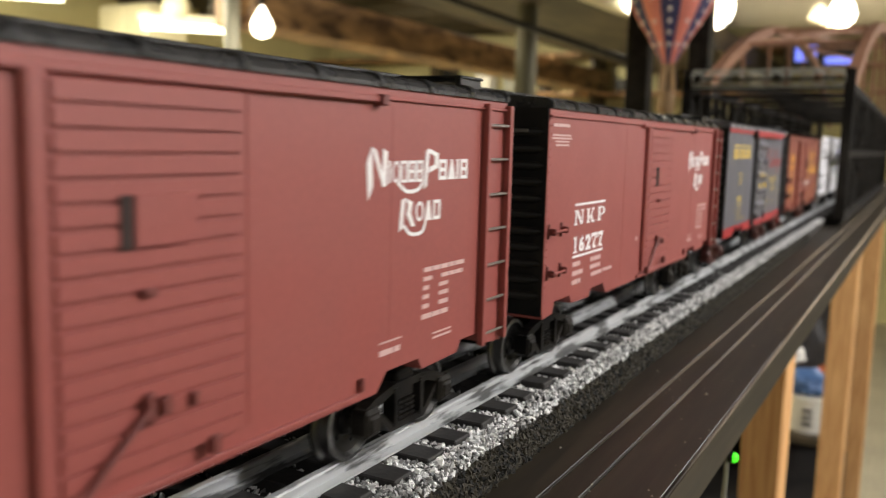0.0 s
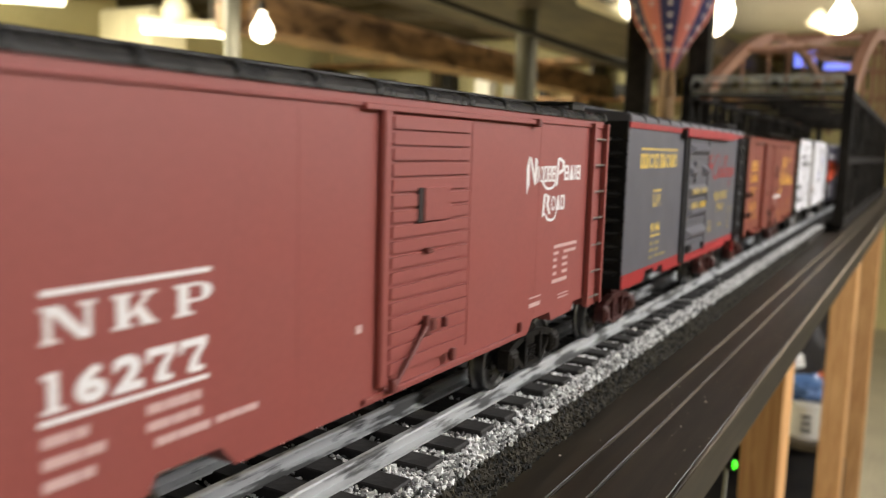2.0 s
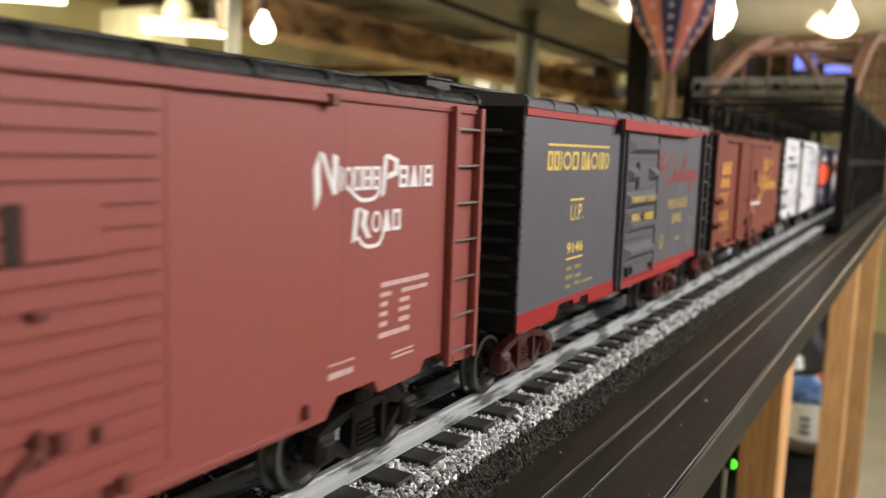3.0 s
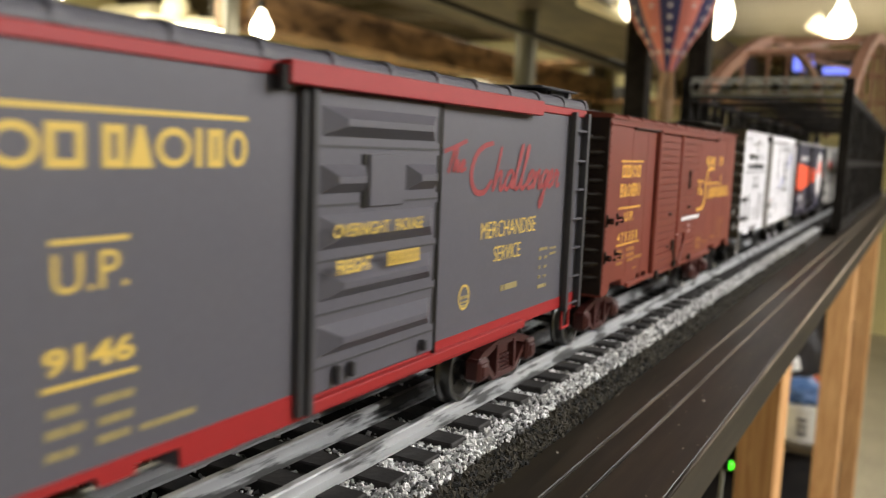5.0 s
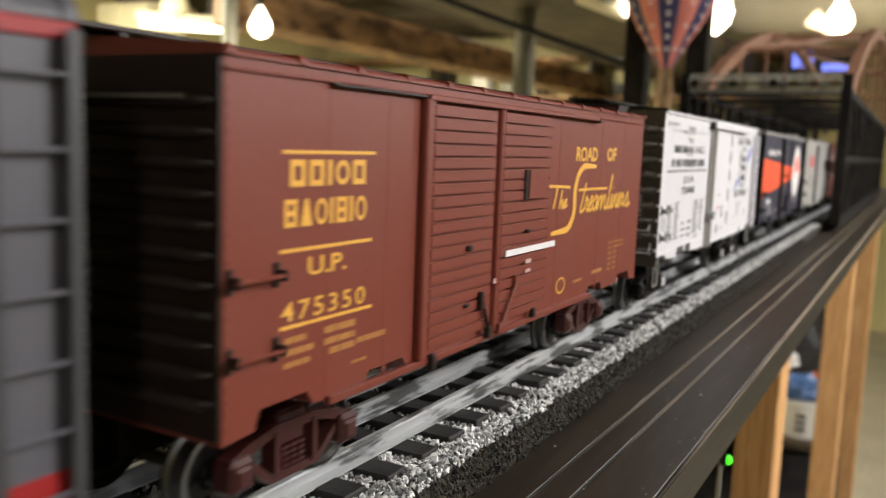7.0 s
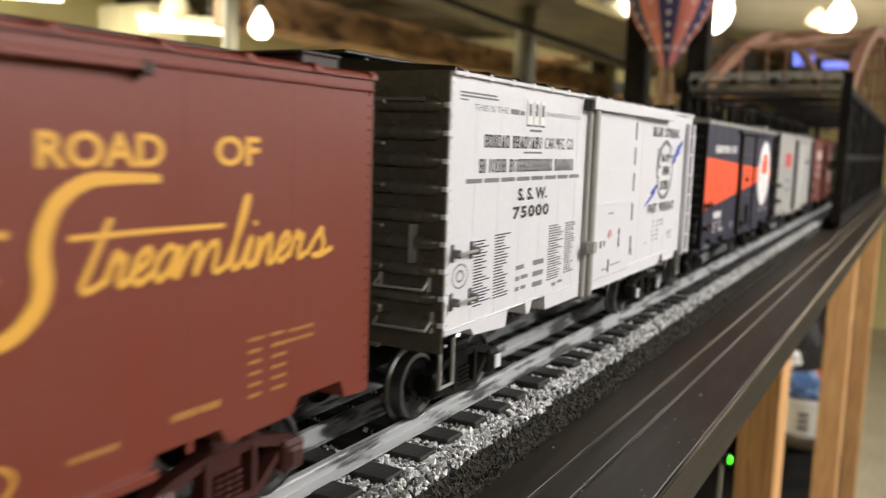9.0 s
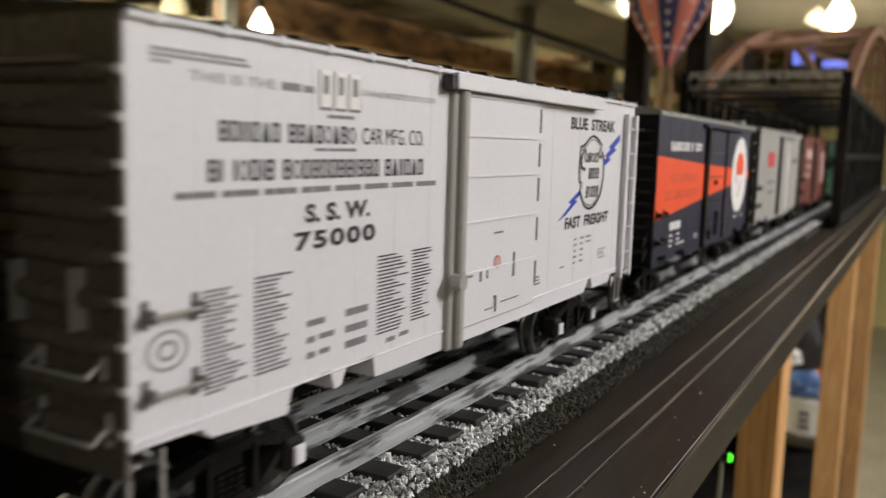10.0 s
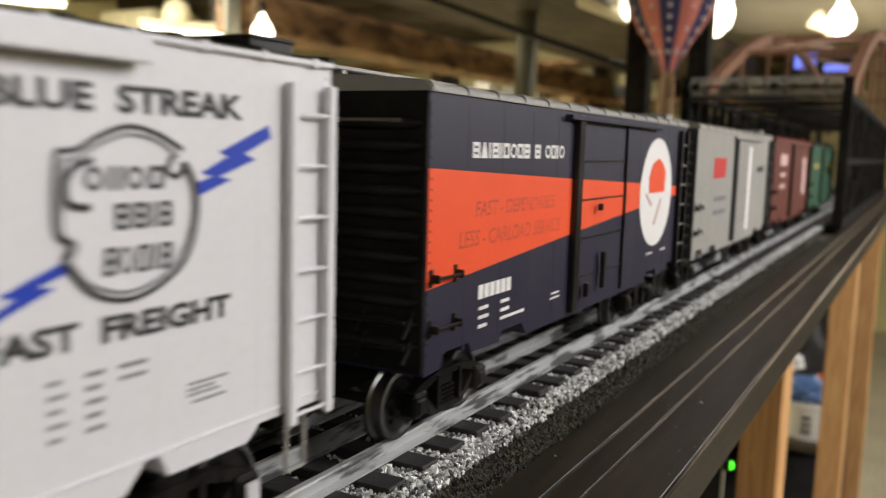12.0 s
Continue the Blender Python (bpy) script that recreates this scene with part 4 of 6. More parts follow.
def lever(door, a, b, material, x=HW + 0.0026):
    bm = bmesh.new()
    rod(bm, (x, a[0], a[1] + SILL), (x, b[0], b[1] + SILL), 0.00055, 8)
    box(bm, x - 0.0014, x + 0.0004, a[0] - 0.0012, a[0] + 0.0012, a[1] + SILL - 0.0016, a[1] + SILL + 0.0016, 0.0003)
    box(bm, x - 0.0014, x + 0.0004, b[0] - 0.0009, b[0] + 0.0009, b[1] + SILL - 0.0028, b[1] + SILL + 0.0022, 0.0003)
    part("door_lever", bm, material, door)


def bits(door, rows, material, x=HW + 0.0010, deep=0.0018, name="latch"):
    for y0, z0, y1, z1 in rows:
        bm = bmesh.new()
        box(bm, x, x + deep, y0, y1, z0 + SILL, z1 + SILL, 0.0003)
        part(name, bm, material, door)


def door_track(car, y0, y1, z, material, out=0.0022, h=0.0012, name="door_track"):
    bm = bmesh.new()
    box(bm, HW - 0.0002, HW + out, y0, y1, z + SILL - h / 2, z + SILL + h / 2, 0.0002)
    return part(name, bm, material, car)


def sill_outline(L, z=0.0, notch=0.0045):
    """The lower edge of a side: cut away over the trucks."""
    a = [(0, z), (0.0085, z + 0.0006), (0.0100, z + notch), (0.0240, z + notch), (0.0260, z + 0.0015), (0.0440, z + 0.0010), (0.0460, z + notch * 0.9),
         (0.0600, z + notch * 0.9), (0.0640, z - 0.0002)]
    b = [(L - y, w) for y, w in a[::-1]]
    return a + b


# -- oxide red car --
def red_car():
    L, top = 0.257, 0.0678
    car = shell("red_boxcar", 0.0, L, top, "nkp", "black_roof", "black_end", "oxide red model boxcar with white lettering and black roof", sill_outline(L), ribs=12, end_label="black pressed end with faint lettering")
    door_track(car, 0.0, L, 0.0655, "nkp", 0.0007, 0.0007, "eave_seam")
    door_track(car, 0.1010, 0.1925, 0.0652, "nkp", 0.0015, 0.0014)
    bits(car, [(0.1905, 0.0638, 0.1930, 0.0662)], "nkp_dark", HW, 0.0024, "track_stop")
    door_track(car, 0.1030, 0.1850, 0.0012, "nkp", 0.0010, 0.0012)
    d = ribbed_door(car, 0.1115, 0.1505, 0.0050, 0.0640, "nkp", 17, dark="nkp", proud=0.62)
    placard(d, 0.1248, 0.1372, 0.0396, 0.0476, "nkp", "slot", HW + 0.0017)
    lever(d, (0.1125, 0.0030), (0.1267, 0.0148), "nkp_dark")
    bits(d, [(0.1290, 0.0128, 0.1312, 0.0158), (0.1354, 0.0126, 0.1368, 0.0150), (0.1396, 0.0030, 0.1418, 0.0062), (0.1258, 0.0320, 0.1285, 0.0333)], "nkp_dark")
    seams(car, [0.0, 0.0815, 0.256], 0.002, 0.064, "nkp")
    seams(car, [0.1985], 0.006, 0.064, "nkp")
    for c, a, b in (("N", 0.0258, 0.0350), ("K", 0.0378, 0.0462), ("P", 0.0498, 0.0580)):
        slabs(car, SERIF[c], a, 0.0288, b, 0.0340, "ink_white")
    words(car, "6", 0.0311, 0.0190, 0.0366, 0.0247, "ink_white", thick=0.05, label="white car number")
    words(car, "2", 0.0377, 0.0190, 0.0434, 0.0247, "ink_white", thick=0.05)
    for c, a, b in (("1", 0.0257, 0.0296), ("7", 0.0441, 0.0500), ("7", 0.0509, 0.0568)):
        slabs(car, SERIF[c], a, 0.0190, b, 0.0247, "ink_white")
    stripe(car, 0.0260, 0.0355, 0.0578, 0.0363, "ink_white")
    stripe(car, 0.0253, 0.0173, 0.0572, 0.0181, "ink_white")
    stripes(car, [(0.0257, 0.0142, 0.0333, 0.0158), (0.0257, 0.0110, 0.0362, 0.0126), (0.0257, 0.0078, 0.0343, 0.0094),
                  (0.0440, 0.0142, 0.0554, 0.0158), (0.0440, 0.0114, 0.0554, 0.0129), (0.0456, 0.0086, 0.0575, 0.0100), (0.0590, 0.0088, 0.0695, 0.0100)], "ink_pale")
    stripes(car, [(0.0032, 0.0622, 0.0176, 0.0632), (0.0027, 0.0592, 0.0187, 0.0598), (0.0022, 0.0582, 0.0195, 0.0588), (0.0050, 0.0572, 0.0172, 0.0577), (0.0055, 0.0560, 0.0172, 0.0566)], "ink_pale")
    # the road's name: two tall swash blocks and rows of small blocks
    bm = bmesh.new()
    for pts in ([(0.1884, 0.0436), (0.1902, 0.0466), (0.1896, 0.0550), (0.1878, 0.0515)], [(0.1896, 0.0550), (0.1912, 0.0545), (0.1952, 0.0470), (0.1942, 0.0462)],
                [(0.1940, 0.0464), (0.1955, 0.0464), (0.1958, 0.0540), (0.1940, 0.0546)],
                [(0.2118, 0.0452), (0.2132, 0.0460), (0.2142, 0.0548), (0.2126, 0.0542)], [(0.2142, 0.0548), (0.2186, 0.0536), (0.2186, 0.0502), (0.2140, 0.0490), (0.2142, 0.0504), (0.2168, 0.0510), (0.2168, 0.0530), (0.2140, 0.0538)],
                [(0.2010, 0.0358), (0.2026, 0.0366), (0.2036, 0.0434), (0.2020, 0.0430)], [(0.2036, 0.0434), (0.2070, 0.0424), (0.2062, 0.0398), (0.2082, 0.0366), (0.2066, 0.0366), (0.2042, 0.0396), (0.2050, 0.0418)]):
        plate(bm, pts, HW)
    part("name_mark", bm, "ink_white", car, "white swash shapes of the road name")
    blocks(car, 0.1964, 0.0470, 0.2118, 0.0520, "IOHBB", "ink_white", fill=0.86)
    blocks(car, 0.2190, 0.0472, 0.2345, 0.0522, "BVIB", "ink_white", fill=0.86)
    blocks(car, 0.2084, 0.0376, 0.2206, 0.0424, "OVH", "ink_white", fill=0.86)
    stroke(car, [(0.2000, 0.0472), (0.2040, 0.0450), (0.2090, 0.0452), (0.2112, 0.0470)], 0.0009, "ink_white")
    stroke(car, [(0.2030, 0.0372), (0.2060, 0.0350), (0.2110, 0.0350), (0.2130, 0.0376)], 0.0009, "ink_white")
    stripes(car, [(0.2128, 0.0250, 0.2335, 0.0261), (0.2126, 0.0228, 0.2170, 0.0238), (0.2215, 0.0228, 0.2330, 0.0238), (0.2126, 0.0206, 0.2155, 0.0216), (0.2205, 0.0206, 0.2250, 0.0216),
                  (0.2124, 0.0184, 0.2155, 0.0194), (0.2205, 0.0184, 0.2252, 0.0194), (0.2124, 0.0160, 0.2155, 0.0171), (0.2205, 0.0160, 0.2252, 0.0171), (0.2121, 0.0134, 0.2252, 0.0146)], "ink_pale")
    stripes(car, [(0.2180, 0.0088, 0.2273, 0.0092), (0.2180, 0.0076, 0.2273, 0.0081), (0.1938, 0.0108, 0.2029, 0.0112), (0.1938, 0.0080, 0.2025, 0.0093)], "ink_pale")
    stripe(car, 0.1003, 0.0168, 0.1026, 0.0186, "ink_pale")
    bits(car, [(0.1855, 0.0020, 0.1870, 0.0050)], "nkp_dark", HW, 0.0012, "jacking_pad")
    for z in (0.0285, 0.0149):
        grab(car, 0.0022, 0.0132, z, "nkp", "nkp_dark")
    ladder(car, 0.2432, 0.2568, 0.0010, 0.0668, "nkp", [0.0612, 0.0520, 0.0425, 0.0330, 0.0232, 0.0134, 0.0040], "wire")
    stripes_end(car, [(-0.024, 0.0600, 0.020, 0.0630)], "grey_dark")
    return car


def stripes_end(car, rows, ink):
    """Faint marks on the near end: (x0, z0, x1, z1)."""
    bm = bmesh.new()
    for x0, z0, x1, z1 in rows:
        n = 9
        w = (x1 - x0) / n
        for k in range(n):
            if k == 3:
                continue
            box(bm, x0 + k * w, x0 + k * w + w * 0.7, -0.0030, -0.0006, z0 + SILL, z1 + SILL)
    part("fine_print", bm, ink, car)


# -- grey car with red bands --
def grey_car():
    L, top = 0.2480, 0.0692
    pts = [(0, 0.001), (0.007, 0.001), (0.008, 0.0005), (0.0310, 0.0008), (0.0345, 0.0050), (0.0474, 0.0050), (0.0484, 0.0032), (0.0548, 0.0032), (0.0552, 0.0048), (0.0638, 0.0048), (0.0642, 0.0010),
           (L - 0.050, 0.0005), (L - 0.046, 0.0028), (L - 0.012, 0.0028), (L - 0.008, 0.0008), (L, 0.0008)]
    car = shell("grey_boxcar", 0.288, L, top, "grey", "grey", "black_end", "grey model boxcar with red bands and yellow lettering", pts, truck_mat="truck_brown", roof_h=0.0030, board="grey_dark", ribs=12, tip="black_end")
    # red eave band and red sill band, proud of the side
    door_track(car, 0.0, L, 0.0679, "red", 0.0006, 0.0024, "eave_band")
    bm = bmesh.new()
    prism(bm, [(y, z + SILL) for y, z in pts] + [(L, 0.0066 + SILL), (0, 0.0066 + SILL)], HW - 0.0004, HW + 0.0002)
    part("sill_band", bm, "red", car, "bright red sill band")
    door_track(car, 0.0868, 0.2030, 0.0674, "red", 0.0034, 0.0042, "door_rail")
    bits(car, [(0.0852, 0.0640, 0.0872, 0.0686)], "black", HW, 0.0028, "track_stop")
    door_track(car, 0.0955, 0.2000, 0.0032, "red", 0.0020, 0.0024, "door_sill")
    # door with stamped panels
    y0, y1, x = 0.0965, 0.1455, HW + 0.0010
    bm = bmesh.new()
    box(bm, HW - 0.0003, x, y0, y1, 0.0052 + SILL, 0.0652 + SILL, 0.0003)
    d = part("door", bm, "grey", car, "grey sliding door with stamped panels, shut")
    for y, w, s in ((0.0955, 0.0018, 0.0026), (0.0935, 0.0016, 0.0016), (0.1462, 0.0008, 0.0012)):
        bm = bmesh.new()
        box(bm, HW - 0.0002, HW + s, y - w / 2, y + w / 2, 0.0020 + SILL, 0.0650 + SILL, 0.0003)
        part("door_post", bm, "grey_dark" if s > 0.0013 else "black", d)
    rows = [(0.0552, 0.0632, 0.0985, 0.1430), (0.0440, 0.0520, 0.0985, 0.1140), (0.0440, 0.0520, 0.1300, 0.1430), (0.0330, 0.0420, 0.0985, 0.1430),
            (0.0228, 0.0310, 0.0985, 0.1430), (0.0115, 0.0200, 0.0985, 0.1430)]
    for z0, z1, a, b in rows:
        bm = bmesh.new()
        zm = z0 + (z1 - z0) * 0.50
        t = 0.0055 if b - a > 0.02 else 0.003
        base = [bm.verts.new((x - 0.0001, p, q + SILL)) for p, q in ((a, z0 + 0.001), (b, z0 + 0.001), (b, z1 - 0.001), (a, z1 - 0.001))]
        ridge = [bm.verts.new((x + 0.0026, p, q + SILL)) for p, q in ((a + t, zm - 0.0008), (b - t, zm - 0.0008), (b - t, zm + 0.0006), (a + t, zm + 0.0006))]
        bm.faces.new(ridge)
        for i in range(4):
            bm.faces.new((base[i], base[(i + 1) % 4], ridge[(i + 1) % 4], ridge[i]))
        part("stamped_panel", bm, "grey", d)
    for z in (0.0545, 0.0430, 0.0320, 0.0214, 0.0106):
        bm = bmesh.new()
        box(bm, x - 0.0002, x + 0.0002, y0 + 0.001, y1 - 0.001, z - 0.0004 + SILL, z + 0.0001 + SILL)
        part("panel_crease", bm, "grey_dark", d)
    bits(d, [(0.1440, z, 0.1456, z + 0.0092) for z in (0.0556, 0.0440, 0.0329, 0.0226, 0.0120)], "black", x - 0.0004, 0.0006, "door_edge_strip")
    placard(d, 0.1150, 0.1285, 0.0420, 0.0530, "grey", "black", x + 0.0002)
    bits(d, [(0.1040, 0.0062, 0.1052, 0.0102), (0.1090, 0.0068, 0.1104, 0.0100), (0.1385, 0.0066, 0.1400, 0.0092)], "grey_dark", x)
    words(d, "OVERNIGHT", 0.0998, 0.0366, 0.1196, 0.0393, "ink_yellow", x + 0.0027, thick=0.01, label="yellow words on the door")
    words(d, "PACKAGE", 0.1222, 0.0366, 0.1336, 0.0393, "ink_yellow", x + 0.0027, thick=0.01)
    words(d, "FREIGHT", 0.1010, 0.0292, 0.1132, 0.0322, "ink_yellow", x + 0.0027, thick=0.03)
    blocks(d, 0.1194, 0.0292, 0.1328, 0.0322, "HBHBHBHB", "ink_yellow", x + 0.0027, fill=0.88)
    # left field
    blocks(car, 0.0186, 0.0503, 0.0792, 0.0565, "HHIOHHVOIHO", "ink_yellow", label="yellow shapes of the road name",
           cells=[(0.0186, 0.0232), (0.0240, 0.0286), (0.0297, 0.0308), (0.0322, 0.0392), (0.0404, 0.0464), (0.0495, 0.0534), (0.0538, 0.0586), (0.0594, 0.0660), (0.0674, 0.0686), (0.0700, 0.0734), (0.0746, 0.0790)])
    stripe(car, 0.0186, 0.0581, 0.0792, 0.0589, "ink_yellow")
    stripe(car, 0.0407, 0.0398, 0.0540, 0.0405, "ink_yellow")
    words(car, "U.P.", 0.0411, 0.0329, 0.0538, 0.0385, "ink_yellow", thick=0.0)
    words(car, "9146", 0.0394, 0.0216, 0.0549, 0.0256, "ink_yellow", thick=0.03, label="yellow car number")
    stripe(car, 0.0392, 0.0195, 0.0554, 0.0202, "ink_yellow")
    stripes(car, [(0.0400, 0.0158, 0.0447, 0.0170), (0.0397, 0.0128, 0.0459, 0.0141), (0.0397, 0.0096, 0.0445, 0.0108), (0.0479, 0.0158, 0.0548, 0.0170), (0.0484, 0.0126, 0.0545, 0.0138), (0.0482, 0.0099, 0.0540, 0.0111), (0.0560, 0.0098, 0.0673, 0.0108)], "print_yellow")
    # right field: a red brush script
    R = "script_red"
    stroke(car, [(0.1490, 0.0540), (0.1545, 0.0552), (0.1608, 0.0569)], 0.0011, R, label="faded red brush script of the service name")
    stroke(car, [(0.1548, 0.0552), (0.1530, 0.0520), (0.1512, 0.0487)], 0.0011, R)
    script(car, [("h", 0.1538, 0.1568), ("e", 0.1568, 0.1602)], 0.0492, 0.0026, 0.0010, R)
    stroke(car, [(0.1766, 0.0566), (0.1708, 0.0556), (0.1664, 0.0532), (0.1640, 0.0491), (0.1646, 0.0459), (0.1673, 0.0435), (0.1721, 0.0436), (0.1762, 0.0466)], 0.0012, R, full=0.5)
    script(car, [("h", 0.1768, 0.1838), ("a", 0.1836, 0.1904), ("l", 0.1898, 0.1952), ("l", 0.1942, 0.1996), ("e", 0.1992, 0.2050), ("n", 0.2046, 0.2112), ("g", 0.2104, 0.2162), ("e", 0.2156, 0.2206), ("r", 0.2206, 0.2262)],
           0.0438, 0.0052, 0.0013, R, slant=0.32)
    words(car, "MERCHANDISE", 0.1712, 0.0305, 0.2086, 0.0352, "ink_yellow", thick=-0.004, label="yellow words")
    words(car, "SERVICE", 0.1798, 0.0236, 0.1980, 0.0280, "ink_yellow", thick=-0.004)
    stripes(car, [(0.1854, 0.0146, 0.1872, 0.0163), (0.1880, 0.0146, 0.1966, 0.0163)], "print_yellow")
    ring(car, 0.1628, 0.0160, 0.0030, 0.0034, 0.0006, "ink_yellow")
    stripes(car, [(0.1600, 0.0156, 0.1656, 0.0164), (0.1612, 0.0132, 0.1644, 0.0140), (0.1608, 0.0144, 0.1650, 0.0149)], "print_yellow")
    stripes(car, [(0.2130, 0.0238, 0.2196, 0.0247), (0.2218, 0.0236, 0.2270, 0.0243), (0.2130, 0.0210, 0.2150, 0.0220), (0.2218, 0.0218, 0.2270, 0.0225), (0.2172, 0.0210, 0.2196, 0.0219),
                  (0.2130, 0.0180, 0.2144, 0.0190), (0.2172, 0.0180, 0.2196, 0.0188), (0.2130, 0.0150, 0.2150, 0.0160), (0.2172, 0.0150, 0.2198, 0.0158), (0.2130, 0.0118, 0.2200, 0.0129)], "print_yellow")
    ladder(car, 0.2345, 0.2468, 0.0015, 0.0680, "grey_dark", [0.0620, 0.0520, 0.0424, 0.0325, 0.0226, 0.0128, 0.0036], "grey", deep=0.0022, w=0.0013)
    step(car, 0.2385, "red", 0.0065, 0.0095)
    # brake gear standing on the roof end
    bm = bmesh.new()
    box(bm, 0.006, 0.033, L - 0.030, L + 0.002, SILL + top + 0.0056, SILL + top + 0.0064, 0.0003)
    box(bm, 0.030, 0.032, L - 0.004, L - 0.001, SILL + top + 0.002, SILL + top + 0.0060)
    part("roof_platform", bm, "grey_dark", car)
    return car


# -- brown car with gold lettering --
def brown_car():
    L, top = 0.2510, 0.0682
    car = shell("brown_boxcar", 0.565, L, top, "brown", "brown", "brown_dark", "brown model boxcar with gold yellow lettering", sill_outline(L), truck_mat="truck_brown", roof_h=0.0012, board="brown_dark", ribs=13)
    door_track(car, 0.0, L, 0.0660, "brown", 0.0006, 0.0006, "eave_seam")
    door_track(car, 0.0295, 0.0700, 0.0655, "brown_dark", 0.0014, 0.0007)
    door_track(car, 0.0660, 0.1880, 0.0654, "brown", 0.0022, 0.0013)
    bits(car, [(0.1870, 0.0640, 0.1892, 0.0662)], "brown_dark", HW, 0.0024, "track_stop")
    door_track(car, 0.0300, 0.1900, 0.0012, "brown", 0.0014, 0.0018)
    d = ribbed_door(car, 0.0690, 0.1050, 0.0040, 0.0642, "brown", 19, dark="brown", post=0.0046, proud=0.75)
    d2 = ribbed_door(car, 0.1085, 0.1450, 0.0040, 0.0642, "brown", 19, dark="brown", post=0.0030, proud=0.75)
    placard(d2, 0.1258, 0.1380, 0.0392, 0.0480, "brown", "black")
    lever(d, (0.1020, 0.0030), (0.0965, 0.0130), "brown_dark")
    lever(d2, (0.1090, 0.0030), (0.1190, 0.0150), "brown")
    bits(d, [(0.0875, 0.0270, 0.0900, 0.0285), (0.0700, -0.001, 0.0722, 0.0030), (0.0870, 0.0120, 0.0890, 0.0130)], "brown_dark")
    bits(d2, [(0.1256, 0.0290, 0.1280, 0.0302), (0.1330, 0.0020, 0.1350, 0.0050)], "brown_dark")
    stripe(d2, 0.1115, 0.0232, 0.1490, 0.0250, "ink_white", HW + 0.0022, "chalk_strip")
    stripes(d2, [(0.1262, 0.0198, 0.1300, 0.0210), (0.1262, 0.0170, 0.1300, 0.0180), (0.1040, 0.0165, 0.1056, 0.0178)], "ink_pale", HW + 0.0022)
    seams(car, [0.0302, 0.0520, 0.1560, 0.1980, 0.2250], 0.002, 0.065, "brown")
    G = "ink_gold"
    stripe(car, 0.0153, 0.0518, 0.0462, 0.0525, G)
    blocks(car, 0.0176, 0.0456, 0.0438, 0.0507, "HHIOH", G, label="gold shapes of the road name")
    blocks(car, 0.0161, 0.0379, 0.0440, 0.0432, "BVOIBIO", G)
    stripe(car, 0.0149, 0.0331, 0.0454, 0.0338, G)
    words(car, "U.P.", 0.0234, 0.0280, 0.0362, 0.0318, G, thick=0.02)
    words(car, "475350", 0.0155, 0.0197, 0.0434, 0.0236, G, spacing=1.25, thick=0.01, label="gold car number")
    stripe(car, 0.0152, 0.0183, 0.0462, 0.0190, G)
    stripes(car, [(0.0165, 0.0154, 0.0232, 0.0166), (0.0165, 0.0130, 0.0256, 0.0142), (0.0165, 0.0106, 0.0245, 0.0117), (0.0292, 0.0154, 0.0400, 0.0168), (0.0292, 0.0130, 0.0400, 0.0143), (0.0310, 0.0108, 0.0400, 0.0121), (0.0410, 0.0112, 0.0520, 0.0124), (0.0390, 0.0070, 0.0445, 0.0076)], "print_gold")
    words(car, "ROAD", 0.1706, 0.0503, 0.1929, 0.0555, G, thick=0.03, label="gold slogan words")
    words(car, "OF", 0.2040, 0.0503, 0.2150, 0.0555, G, thick=0.03)
    stroke(car, [(0.1920, 0.0485), (0.1845, 0.0487), (0.1785, 0.0484), (0.1738, 0.0458), (0.1715, 0.0420), (0.1708, 0.0385), (0.1711, 0.0351), (0.1703, 0.0318), (0.1674, 0.0287), (0.1637, 0.0272), (0.1584, 0.0270), (0.1500, 0.0267)],
           0.0013, G, full=1.35, label="gold swash of the slogan")
    stroke(car, [(0.1455, 0.0424), (0.1560, 0.0421), (0.1661, 0.0416)], 0.0010, G)
    stroke(car, [(0.1545, 0.0421), (0.1530, 0.0385), (0.1512, 0.0348)], 0.0013, G)
    script(car, [("h", 0.1562, 0.1602), ("e", 0.1600, 0.1640)], 0.0349, 0.0026, 0.0010, G, slant=0.3)
    stroke(car, [(0.1752, 0.0404), (0.1905, 0.0404), (0.2061, 0.0402)], 0.0009, G)
    script(car, [("t", 0.1758, 0.1816), ("r", 0.1808, 0.1856), ("e", 0.1852, 0.1900), ("a", 0.1896, 0.1950), ("m", 0.1946, 0.2068), ("l", 0.2064, 0.2108), ("i", 0.2102, 0.2138), ("n", 0.2134, 0.2192), ("e", 0.2188, 0.2232), ("r", 0.2230, 0.2280), ("s", 0.2284, 0.2364)],
           0.0325, 0.0052, 0.0012, G, slant=0.28)
    stroke(car, [(0.2136, 0.0398), (0.2141, 0.0404)], 0.0012, G)
    stripes(car, [(0.2123, 0.0184, 0.2166, 0.0190), (0.2183, 0.0184, 0.2220, 0.0190), (0.2238, 0.0182, 0.2313, 0.0188), (0.2193, 0.0163, 0.2313, 0.0169)] + [(0.2122 + a, 0.0162 - 0.0021 * k, 0.2157 + a * 1.1, 0.0168 - 0.0021 * k) for k in range(5) for a in (0, 0.0064)], "print_gold")
    stripes(car, [(0.1938, 0.0084, 0.2052, 0.0096), (0.1744, 0.0074, 0.1834, 0.0083)], "print_gold")
    ring(car, 0.1620, 0.0082, 0.0042, 0.0028, 0.0006, G)
    for z in (0.0294, 0.0152):
        grab(car, 0.0015, 0.0140, z, "brown", "brown_dark")
    bm = bmesh.new()
    rod(bm, (0.030, L + 0.0030, SILL), (HW + 0.001, L + 0.0030, SILL), 0.0005)
    repeat(part("end_rung", bm, "white_end", car), [(0, 0, z) for z in (0.064, 0.055, 0.046, 0.037, 0.028, 0.019, 0.010)])
    return car


